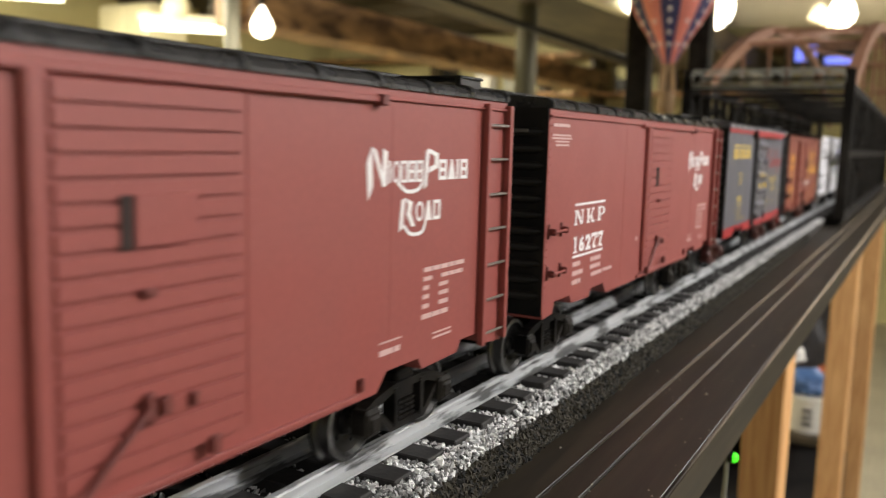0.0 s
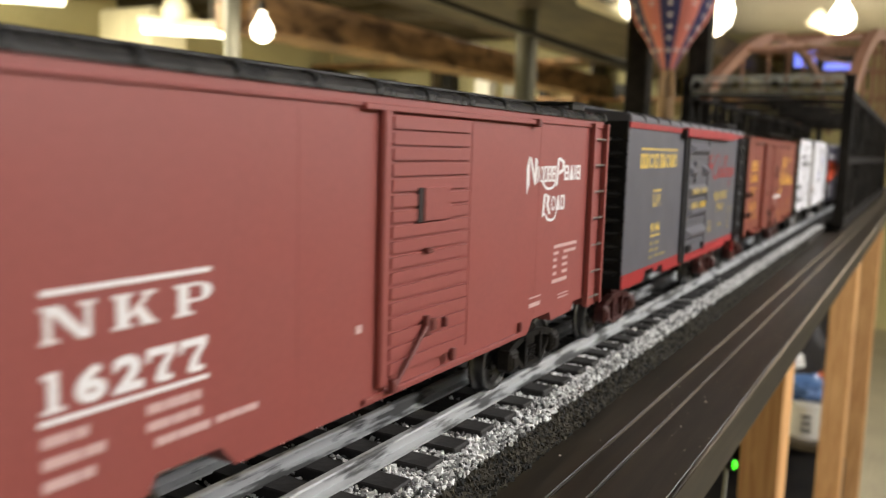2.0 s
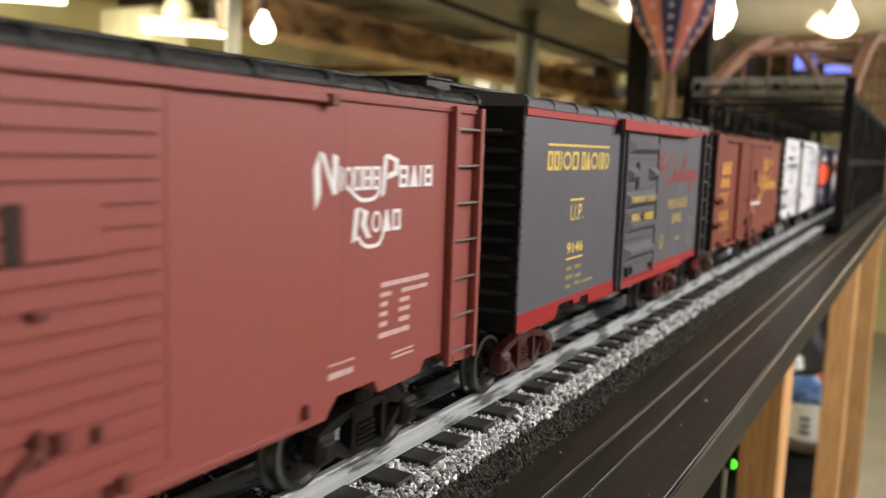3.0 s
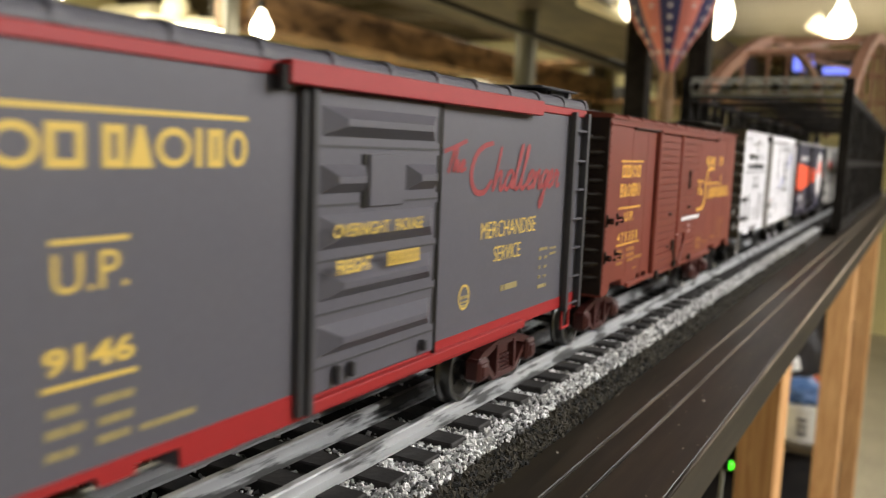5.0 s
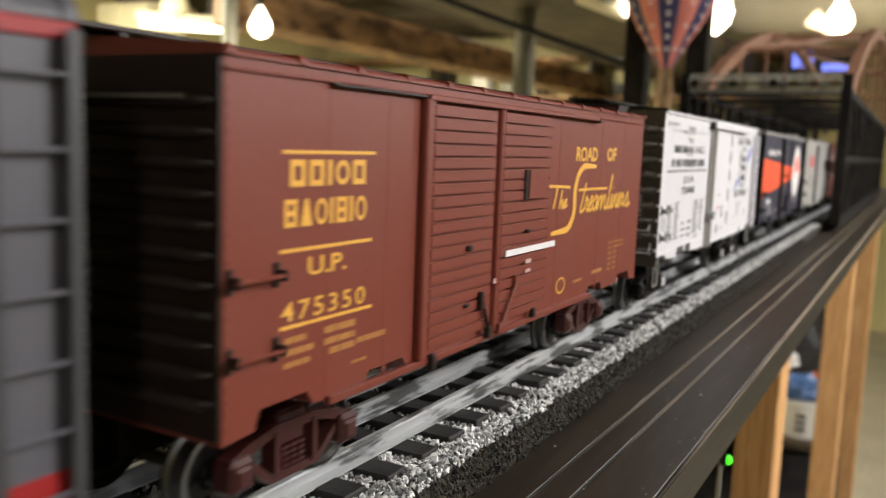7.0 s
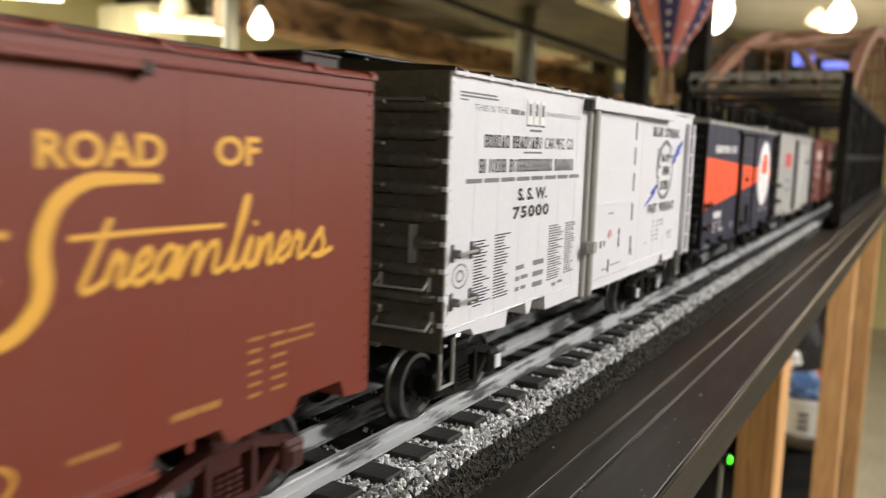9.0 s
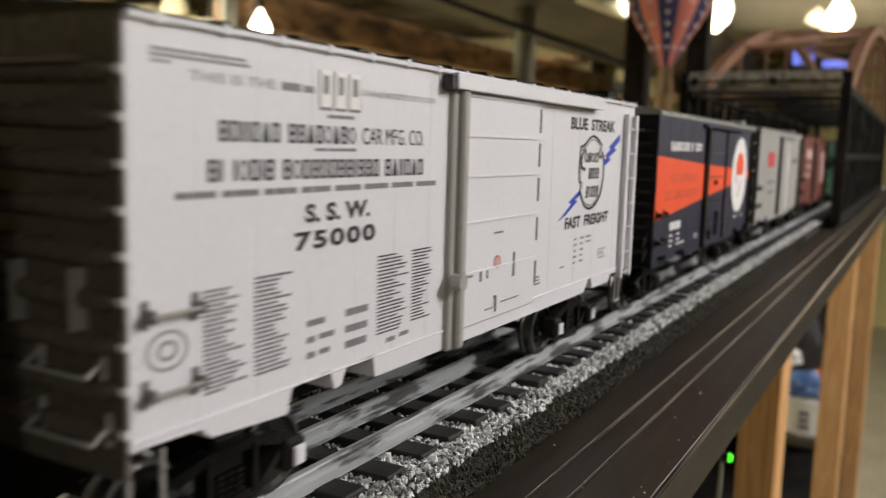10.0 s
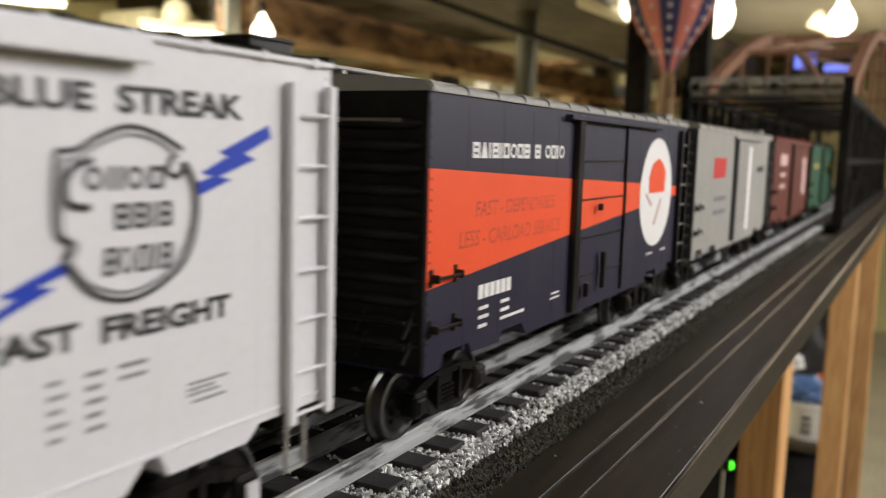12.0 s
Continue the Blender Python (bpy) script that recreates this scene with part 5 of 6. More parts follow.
# -- white car --
def white_car():
    L, top = 0.2600, 0.0735
    a = [(0, 0.0056), (0.0150, 0.0052), (0.0175, 0.0030), (0.0380, 0.0016), (0.0395, 0.0065), (0.0520, 0.0075), (0.0535, 0.0030), (0.0560, 0.0032), (0.0580, 0.0072), (0.0680, 0.0074), (0.0690, 0.0020)]
    pts = a + [(L - 0.069, 0.0020), (L - 0.052, 0.0020), (L - 0.048, 0.0064), (L - 0.045, 0.0064), (L - 0.043, 0.0024), (L - 0.024, 0.0024), (L - 0.021, 0.0052), (L, 0.0052)]
    car = shell("white_boxcar", 0.851, L, top, "white", "black", "white_end", "white model boxcar with black lettering and blue lightning bolts", pts, roof_h=0.0006, ribs=13, end_ribs=9, board="black", end_label="dark weathered pressed end", tip="white")
    bm = bmesh.new()
    box(bm, HW - 0.0004, HW + 0.0012, -0.0008, 0.0008, SILL + top - 0.0013, SILL + top + 0.0006, 0.0002)
    repeat(part("eave_clip", bm, "white", car), [(0, 0.006 + (L - 0.012) * k / 17, 0) for k in range(18)])
    door_track(car, 0.0, L, 0.0731, "white", 0.0010, 0.0011, "eave_lip")
    door_track(car, 0.0990, 0.2120, 0.0709, "white", 0.0034, 0.0040, "door_rail")
    bits(car, [(0.0962, 0.0684, 0.0995, 0.0722)], "black", HW, 0.0030, "track_stop")
    door_track(car, 0.1582, 0.2095, 0.0690, "ink_grey", 0.0009, 0.0008, "track_slot")
    door_track(car, 0.0, L, 0.0070, "white", 0.0005, 0.0004, "sill_seam")
    y0, y1, x = 0.1070, 0.1575, HW + 0.0011
    bm = bmesh.new()
    box(bm, HW - 0.0003, x, y0, y1, 0.0060 + SILL, 0.0688 + SILL, 0.0003)
    d = part("door", bm, "white", car, "white plain panelled sliding door, shut")
    bm = bmesh.new()
    box(bm, HW - 0.0002, HW + 0.0014, 0.1005, 0.1032, 0.0016 + SILL, 0.0690 + SILL, 0.0003)
    box(bm, HW - 0.0002, HW + 0.0030, 0.1034, 0.1068, 0.0016 + SILL, 0.0690 + SILL, 0.0006)
    # silver grey here paints in the shade on the post's near face
    post = part("door_post", bm, "silver", d, "door post greyed for the shade on its near face")
    bm = bmesh.new()
    rod(bm, (HW + 0.002, 0.1018, 0.0200 + SILL), (HW + 0.005, 0.1018, 0.0200 + SILL), 0.0022, 10)
    part("post_hinge", bm, "silver", post)
    zs = (0.0679, 0.0575, 0.0468, 0.0345, 0.0208)
    for z in zs:
        bm = bmesh.new()
        box(bm, x - 0.0002, x + 0.00035, y0 + 0.001, y1 - 0.001, z + SILL - 0.00025, z + SILL + 0.00025)
        part("panel_crease", bm, "white", d)
    bits(d, [(0.1570, z - 0.0086, 0.1580, z - 0.0012) for z in zs] + [(0.1405, 0.0165, 0.1416, 0.0240), (0.1186, 0.0176, 0.1196, 0.0208), (0.1228, 0.0180, 0.1233, 0.0207)], "ink_grey", x - 0.0003, 0.0007, "door_edge_strip")
    bits(d, [(0.1286, 0.0076, 0.1294, 0.0126), (0.1276, 0.0118, 0.1296, 0.0126), (0.1220, 0.0090, 0.1272, 0.0094), (0.1325, 0.0099, 0.1453, 0.0103), (0.1080, 0.0196, 0.1098, 0.0214), (0.1100, 0.0196, 0.1142, 0.0203)], "ink_grey", x, 0.0005, "latch")
    bm = bmesh.new()
    plate(bm, oval(0.1294, 0.0222, 0.0021, 0.0019, 20), x)
    part("round_sticker", bm, "ink_pale", d, "faded red round sticker")
    ring(d, 0.1294, 0.0222, 0.0021, 0.0019, 0.0004, "ink_red", x + 0.0001, "sticker_rim")
    stripes(d, [(0.1270, 0.0303, 0.1330, 0.0309)], "ink_grey", x)
    seams(car, [0.0150, 0.0300, 0.0455, 0.0610, 0.0765, 0.0920, 0.1720, 0.1960, 0.2150, 0.2390], 0.007, 0.070, "white")
    K, F = "ink_black", "ink_grey"
    stripes(car, [(0.0048, 0.0684, 0.0262, 0.0689), (0.0048, 0.0675, 0.0272, 0.0680), (0.0048, 0.0666, 0.0090, 0.0670)], F)
    words(car, "THIS IS THE", 0.0128, 0.0643, 0.0340, 0.0660, F, thick=-0.004, label="grey words")
    stripes(car, [(0.0360, 0.0643, 0.0415, 0.0658), (0.0425, 0.0643, 0.0455, 0.0656)], F)
    words(car, "STANDARDIZED BOX CAR", 0.0622, 0.0648, 0.0930, 0.0661, F, thick=-0.004)
    # raised three-block emblem
    for k in range(3):
        bm = bmesh.new()
        c = 0.0472 + k * 0.0050
        plate(bm, [(c + 0.0003, 0.0612), (c + 0.0042, 0.0612), (c + 0.0042, 0.0684), (c + 0.0003, 0.0684)], HW)
        part("emblem_block_back", bm, F, car)
        bm = bmesh.new()
        plate(bm, [(c, 0.0618), (c + 0.0037, 0.0618), (c + 0.0037, 0.0690), (c, 0.0690)], HW + 0.0002)
        p = part("emblem_block", bm, "ink_white", car)
        bm = bmesh.new()
        plate(bm, [(c + 0.0012, 0.0644), (c + 0.0025, 0.0644), (c + 0.0025, 0.0680), (c + 0.0012, 0.0680)], HW + 0.0004)
        part("emblem_slot", bm, F, car)
    stripes(car, [(0.0500, 0.0597, 0.0590, 0.0604), (0.0460, 0.0531, 0.0500, 0.0537), (0.0506, 0.0531, 0.0600, 0.0537)], F)
    blocks(car, 0.0196, 0.0546, 0.0602, 0.0582, "BHIIHVH-BBVHOVBO", K, label="black shapes of the builder's name")
    words(car, "CAR MFG. CO.", 0.0622, 0.0546, 0.0880, 0.0582, K, thick=0.0, label="black words")
    blocks(car, 0.0169, 0.0477, 0.0886, 0.0515, "BI-IOHIB-BOHBHHBBIBBH-BVIIHVH", K, label="black shapes of the railway's name")
    stripes(car, [(0.0096 + k * 0.0108, 0.0450, 0.0096 + k * 0.0108 + 0.0092, 0.0462) for k in range(8)], F)
    words(car, "S. S. W.", 0.0430, 0.0390, 0.0656, 0.0428, K, thick=0.04, label="black reporting mark")
    words(car, "75000", 0.0398, 0.0336, 0.0678, 0.0374, K, thick=0.04, spacing=1.2, label="black car number")
    rng = random.Random(7)

    def column(y, ya, z0, z1, n):
        rows = []
        for k in range(n):
            z = z1 - (z1 - z0) * k / n
            rows.append((y, z - (z1 - z0) / n * 0.40, y + (ya - y) * rng.uniform(0.45, 1.0), z))
        stripes(car, rows, K)
    column(0.0155, 0.0265, 0.0105, 0.0292, 22)
    column(0.0285, 0.0400, 0.0110, 0.0300, 22)
    column(0.0693, 0.0826, 0.0112, 0.0298, 22)
    column(0.0842, 0.0938, 0.0120, 0.0298, 22)
    stripes(car, [(0.0440, 0.0180, 0.0498, 0.0193), (0.0440, 0.0146, 0.0466, 0.0159), (0.0480, 0.0148, 0.0530, 0.0160), (0.0440, 0.0114, 0.0466, 0.0127), (0.0480, 0.0116, 0.0515, 0.0127),
                  (0.0572, 0.0180, 0.0655, 0.0196), (0.0572, 0.0144, 0.0652, 0.0160), (0.0572, 0.0110, 0.0650, 0.0126), (0.0735, 0.0092, 0.0770, 0.0103), (0.0790, 0.0096, 0.0830, 0.0106)], F)
    ring(car, 0.0076, 0.0206, 0.0045, 0.0034, 0.0005, F)
    ring(car, 0.0076, 0.0206, 0.0022, 0.0017, 0.0006, F)
    words(car, "BLUE  STREAK", 0.1868, 0.0614, 0.2345, 0.0657, K, thick=0.04, label="black words")
    words(car, "FAST  FREIGHT", 0.1850, 0.0270, 0.2313, 0.0312, K, thick=0.04, label="black words")
    # shield of two outlines with rows of blocks
    for w, g in ((0.0009, 0.0), (0.0004, 0.0012)):
        stroke(car, [(0.1972 + g, 0.0557 - g), (0.2005, 0.0560 - g), (0.2045, 0.0580 - g), (0.2096, 0.0595 - g), (0.2150, 0.0586 - g), (0.2205 - g, 0.0561 - g)], w, K, label="black shield outline")
        stroke(car, [(0.1972 + g, 0.0557 - g), (0.1966 + g, 0.0500), (0.1968 + g, 0.0442), (0.1990 + g, 0.0424), (0.1978 + g, 0.0402)], w, K)
        stroke(car, [(0.2210 - g, 0.0542), (0.2231 - g, 0.0504), (0.2234 - g, 0.0447), (0.2208 - g, 0.0383 + g * 0.5), (0.2150, 0.0345 + g), (0.2085, 0.0332 + g), (0.2022, 0.0352 + g), (0.1979 + g, 0.0400)], w, K)
    stroke(car, [(0.2032, 0.0545), (0.2000, 0.0535), (0.1984, 0.0510), (0.1992, 0.0482), (0.2026, 0.0476)], 0.0011, K)
    stroke(car, [(0.2182, 0.0552), (0.2172, 0.0528), (0.2190, 0.0518), (0.2206, 0.0530)], 0.0010, K)
    blocks(car, 0.2018, 0.0500, 0.2172, 0.0536, "OIIOH", K, lean=0.1)
    blocks(car, 0.2070, 0.0440, 0.2188, 0.0480, "BBIB", K)
    blocks(car, 0.2046, 0.0372, 0.2184, 0.0414, "BOHIB", K, lean=0.1)
    bm = bmesh.new()
    plate(bm, [(0.2238, 0.0485), (0.2317, 0.0511), (0.2288, 0.0517), (0.2377, 0.0546), (0.2350, 0.0556), (0.2419, 0.0585), (0.2412, 0.0609), (0.2287, 0.0558), (0.2307, 0.0551), (0.2245, 0.0524), (0.2269, 0.0517), (0.2238, 0.0509)], HW)
    part("lightning_bolt", bm, "ink_blue", car, "blue lightning bolt")
    bm = bmesh.new()
    plate(bm, [(0.1977, 0.0401), (0.1877, 0.0363), (0.1906, 0.0358), (0.1850, 0.0332), (0.1787, 0.0304), (0.1850, 0.0320), (0.1968, 0.0366), (0.1939, 0.0370), (0.1990, 0.0386)], HW)
    part("lightning_bolt", bm, "ink_blue", car, "blue lightning bolt")
    stripes(car, [(0.1948, 0.0226 - 0.0021 * k, 0.1972 + 0.0008 * (k % 2), 0.0232 - 0.0021 * k) for k in range(5)] + [(0.2012, 0.0226 - 0.0021 * k, 0.2046 - 0.0006 * (k % 2), 0.0233 - 0.0021 * k) for k in range(5)]
            + [(0.2073, 0.0226, 0.2126, 0.0233), (0.2073, 0.0208, 0.2126, 0.0214), (0.2212, 0.0166, 0.2306, 0.0170), (0.2212, 0.0156, 0.2275, 0.0160), (0.2212, 0.0147, 0.2285, 0.0151), (0.2222, 0.0134, 0.2300, 0.0138), (0.1592, 0.0132, 0.1640, 0.0138), (0.1590, 0.0122, 0.1645, 0.0127), (0.1588, 0.0110, 0.1648, 0.0116), (0.1820, 0.0140, 0.1860, 0.0144)], F)
    ladder(car, 0.2470, 0.2584, 0.0030, 0.0690, "white", [0.0631, 0.0533, 0.0433, 0.0331, 0.0234, 0.0130, 0.0046], "white", deep=0.0021, w=0.0013)
    step(car, 0.2480, "silver", 0.0055, 0.0115)
    step(car, 0.0002, "silver", 0.0070, 0.0125)
    for z in (0.0271, 0.0143):
        grab(car, 0.0030, 0.0138, z, "silver", "ink_grey")
    # grab irons on the near end
    for z, a, b in ((0.0180, 0.018, 0.033), (0.0075, 0.018, 0.034)):
        bm = bmesh.new()
        rod(bm, (a, -0.0048, SILL + z), (b, -0.0048, SILL + z), 0.0004)
        for xx in (a, b):
            rod(bm, (xx, -0.0048, SILL + z), (xx, -0.0005, SILL + z + 0.003), 0.0004)
            rod(bm, (xx, -0.0014, SILL + z - 0.001), (xx, -0.0014, SILL + z + 0.0045), 0.0006)
        part("end_grab_iron", bm, "silver", car)
    bm = bmesh.new()
    box(bm, 0.0278, 0.0286, -0.0036, -0.0005, SILL + 0.0245, SILL + 0.0345)
    box(bm, 0.0130, 0.0136, -0.0036, -0.0005, SILL + 0.0245, SILL + 0.0345)
    part("card_holder", bm, "silver", car)
    # white journal lids on the truck's axle boxes
    for y in (0.0539, L - 0.0489, L - 0.0121):
        bm = bmesh.new()
        box(bm, 0.0270, 0.0280, y - 0.0020, y + 0.0020, 0.0085, 0.0130, 0.0004)
        part("journal_lid", bm, "white", car, "white journal lid")
    return car


# -- navy and orange car --
def navy_car():
    L, top = 0.2590, 0.0712
    car = shell("navy_boxcar", 1.151, L, top, "navy", "silver", "black_end", "navy model boxcar with an orange wedge and silver roof", sill_outline(L), roof_h=0.0022, board="silver", ribs=14)
    bm = bmesh.new()
    plate(bm, [(0.0, 0.0222), (0.1030, 0.0292), (0.1800, 0.0340), (0.2060, 0.0360), (0.2430, 0.0376), (0.2430, 0.0420), (0.2060, 0.0436), (0.1800, 0.0448), (0.1030, 0.0480), (0.0, 0.0526)], HW)
    part("orange_wedge", bm, "orange", car, "bright orange wedge")
    bm = bmesh.new()
    plate(bm, oval(0.2072, 0.0400, 0.0262, 0.0245), HW + 0.0002)
    disc = part("round_emblem", bm, "ink_white", car, "white round emblem")
    bm = bmesh.new()
    plate(bm, [(0.1950, 0.0400), (0.2200, 0.0400), (0.2210, 0.0490), (0.2160, 0.0530), (0.2080, 0.0555), (0.1990, 0.0530), (0.1940, 0.0470)], HW + 0.0004)
    part("emblem_dome", bm, "orange", disc)
    bm = bmesh.new()
    for pts in ([(0.1900, 0.0390), (0.1990, 0.0340), (0.2000, 0.0350), (0.1910, 0.0400)], [(0.2040, 0.0260), (0.2140, 0.0370), (0.2155, 0.0365), (0.2060, 0.0250)]):
        plate(bm, pts, HW + 0.0004)
    part("emblem_marks", bm, "ink_pale", disc)
    blocks(car, 0.0230, 0.0551, 0.0904, 0.0594, "BVIBIHOHB-B-OHIO", "ink_white", fill=0.86, label="white shapes of the railway's name")
    words(car, "FAST - DEPENDABLE", 0.0258, 0.0391, 0.0835, 0.0434, "ink_brown", shear=0.15, thick=0.012, label="dark words on the wedge")
    words(car, "LESS - CARLOAD SERVICE", 0.0166, 0.0310, 0.0892, 0.0356, "ink_brown", shear=0.15, thick=0.012)
    stripes(car, [(0.0291 + k * 0.0037, 0.0158, 0.0291 + k * 0.0037 + 0.0030, 0.0198) for k in range(6)], "ink_white")
    stripes(car, [(0.0296, 0.0126, 0.0355, 0.0136), (0.0296, 0.0100, 0.0360, 0.0110), (0.0296, 0.0074, 0.0350, 0.0084), (0.0440, 0.0126, 0.0500, 0.0136), (0.0440, 0.0100, 0.0500, 0.0110), (0.0440, 0.0076, 0.0612, 0.0085), (0.0840, 0.0096, 0.0905, 0.0102), (0.0830, 0.0080, 0.0910, 0.0086)], "ink_white")
    stripes(car, [(0.1560, 0.0100, 0.1590, 0.0150), (0.1960, 0.0120, 0.2060, 0.0128), (0.2200, 0.0120, 0.2290, 0.0128)], "ink_white")
    door_track(car, 0.0900, 0.2050, 0.0690, "navy", 0.0026, 0.0016)
    bm = bmesh.new()
    box(bm, HW - 0.0002, HW + 0.0022, 0.0990, 0.1042, 0.0010 + SILL, 0.0700 + SILL, 0.0004)
    part("door_post", bm, "black", car)
    bm = bmesh.new()
    for k in range(4):
        box(bm, HW - 0.0002, HW + 0.0004, 0.1060, 0.1580, SILL + 0.0120 + k * 0.0140, SILL + 0.0126 + k * 0.0140)
    box(bm, HW - 0.0002, HW + 0.0010, 0.1580, 0.1592, SILL + 0.002, SILL + 0.068)
    part("door_edges", bm, "black", car)
    bits(car, [(0.1300, 0.0060, 0.1320, 0.0200), (0.1240, 0.0360, 0.1262, 0.0385), (0.1120, 0.0050, 0.1150, 0.0100)], "black")
    seams(car, [0.0210, 0.0430, 0.0640, 0.0850, 0.1800, 0.2250], 0.003, 0.069, "navy")
    grab(car, 0.0022, 0.0150, 0.0250, "black", "black")
    grab(car, 0.0022, 0.0150, 0.0120, "black", "black")
    ladder(car, 0.2450, 0.2570, 0.0010, 0.0690, "black", [0.0620, 0.0520, 0.0424, 0.0325, 0.0226, 0.0128, 0.0036], "silver")
    for k, z in enumerate((0.0135, 0.0070)):
        bm = bmesh.new()
        rod(bm, (0.006, -0.0062, SILL + z), (0.034, -0.0050, SILL + z + 0.001), 0.0006)
        for xx in (0.006, 0.020, 0.034):
            rod(bm, (xx, -0.0056, SILL + z - 0.003), (xx, -0.0004, SILL + z + 0.003), 0.0006)
        part("end_grab_iron", bm, "black", car)
    stripes_end(car, [(-0.008, 0.0630, 0.004, 0.0650), (-0.012, 0.0560, 0.008, 0.0585)], "grey_dark")
    return car


def plain_car(name, y0, side, roof, end, label, marks, top=0.0715, door=True):
    L = 0.2580
    car = shell(name, y0, L, top, side, roof, end, label, sill_outline(L), roof_h=0.0026, board=roof)
    d = ribbed_door(car, 0.1080, 0.1500, 0.0045, top - 0.004, side, 12, dark=end)
    door_track(car, 0.1000, 0.2000, top - 0.0025, side, 0.0024, 0.0016)
    for y, z, a, b, ink in marks:
        stripe(car, y, z, a, b, ink, HW + (0.0020 if 0.107 < y < 0.15 else 0.0), "lettering_patch")
    for z in (0.0285, 0.0149):
        grab(car, 0.0022, 0.0132, z, side, end)
    ladder(car, 0.2432, 0.2560, 0.0010, top - 0.002, end, [0.0612, 0.0520, 0.0425, 0.0330, 0.0232, 0.0134, 0.0040], "wire")
    return car


red = red_car()
red_lead = copy_thing(red, pose(TRACK_X, -0.2893, RAIL_Z))
CARS = [(red, 0.0), (red_lead, -0.2893), (grey_car(), 0.288), (brown_car(), 0.565), (white_car(), 0.851), (navy_car(), 1.151)]
CARS.append((plain_car("silver_boxcar", 1.437, "silver", "silver", "grey_dark", "silver grey model boxcar with a red patch and white door bars",
                       [(0.045, 0.044, 0.080, 0.056, "ink_red"), (0.050, 0.030, 0.085, 0.033, "ink_grey"), (0.050, 0.022, 0.085, 0.025, "ink_grey"), (0.150, 0.006, 0.170, 0.064, "ink_white"), (0.195, 0.046, 0.225, 0.050, "ink_black"), (0.170, 0.020, 0.178, 0.060, "silver")]), 1.437))
CARS.append((plain_car("tuscan_boxcar", 1.716, "tuscan", "brown", "brown_dark", "tuscan red model boxcar with pale lettering patches",
                       [(0.035, 0.050, 0.080, 0.060, "ink_pale"), (0.040, 0.040, 0.075, 0.044, "ink_pale"), (0.040, 0.030, 0.070, 0.034, "ink_pale"), (0.195, 0.020, 0.225, 0.058, "ink_pale")]), 1.716))
CARS.append((plain_car("green_boxcar", 1.995, "green", "black", "black", "dark green model boxcar", [(0.035, 0.046, 0.075, 0.050, "ink_yellow"), (0.190, 0.046, 0.225, 0.050, "ink_yellow")]), 1.995))


# ---- the truss bridge with its two arches ----
def bridge():
    y0, y1 = 1.10, 2.62
    z0 = 1.2243 - 0.030
    xl, xr = -0.184, 0.018
    b = thing("truss_bridge", (0, y0, z0), "black model truss bridge with copper brown arches over the track", "bridge")

    def bars(name, rows, material, w, t, label=""):
        bm = bmesh.new()
        for p, q in rows:
            bar(bm, [p[0], p[1] - y0, p[2] - z0], [q[0], q[1] - y0, q[2] - z0], w, t, (1, 0, 0) if abs(p[0] - q[0]) < 1e-4 else (0, 1, 0))
        return part(name, bm, material, b, label)
    zt = 1.2243 + 0.137
    n = 8
    step_y = (y1 - y0) / n
    for x in (xl, xr):
        bars("end_post", [((x, y0, z0), (x, y0, zt + 0.024))], "bridge", 0.012, 0.012)
        bars("top_chord", [((x, y0, zt), (x, y1, zt))], "bridge", 0.010, 0.012)
        bars("bottom_chord", [((x, y0, z0 + 0.004), (x, y1, z0 + 0.004))], "bridge", 0.010, 0.012)
        for k in range(1, n + 1):
            y = y0 + step_y * k
            bars("truss_post", [((x, y, z0), (x, y, zt))], "bridge", 0.007, 0.007)
            for f in (0.33, 0.67):
                bars("truss_post", [((x, y - step_y * f, z0), (x, y - step_y * f, zt))], "bridge", 0.009, 0.009)
        bars("middle_chord", [((x, y0, (z0 + zt) / 2), (x, y1, (z0 + zt) / 2))], "bridge", 0.009, 0.009)
        for k in range(n):
            y = y0 + step_y * k
            za, zb = (z0, zt) if k % 2 else (zt, z0)
            bars("diagonal", [((x, y, za), (x, y + step_y, zb))], "bridge", 0.006, 0.006)
            bars("diagonal", [((x, y, zb), (x, y + step_y, za))], "bridge", 0.004, 0.004)
    # portal beam: two flanges with a lattice between
    pz0, pz1 = 1.2243 + 0.138, 1.2243 + 0.160
    bars("portal_flange", [((xl - 0.006, y0 - 0.004, pz0), (xr + 0.006, y0 - 0.004, pz0))], "bridge_light", 0.0022, 0.0030)
    bars("portal_flange", [((xl - 0.006, y0 - 0.004, pz1), (xr + 0.006, y0 - 0.004, pz1))], "bridge_light", 0.0022, 0.0030)
    m = 8
    w = (xr - xl) / m
    for k in range(m):
        a = xl + w * k
        for za, zb in ((pz0, pz1), (pz1, pz0)):
            bars("lattice_bar", [((a - w * 0.22, y0 - 0.004, za + (zb - za) * 0.12), (a + w * 0.22, y0 - 0.004, za + (zb - za) * 0.88))], "bridge_light", 0.0018, 0.0024)
        # a ring between the crossed bars
        bm = bmesh.new()
        n0 = 14
        loops = []
        for r, dy in ((1.0, 0.0), (1.0, -0.0025), (0.76, -0.0025), (0.76, 0.0)):
            loops.append([bm.verts.new((a + w * 0.5 + w * 0.34 * r * math.cos(q * math.tau / n0), -0.0042 + dy, (pz0 + pz1) / 2 - z0 + 0.0088 * r * math.sin(q * math.tau / n0))) for q in range(n0)])
        for u, v in zip(loops, loops[1:] + loops[:1]):
            for q in range(n0):
                bm.faces.new((u[q], u[(q + 1) % n0], v[(q + 1) % n0], v[q]))
        part("lattice_ring", bm, "bridge_light", b)
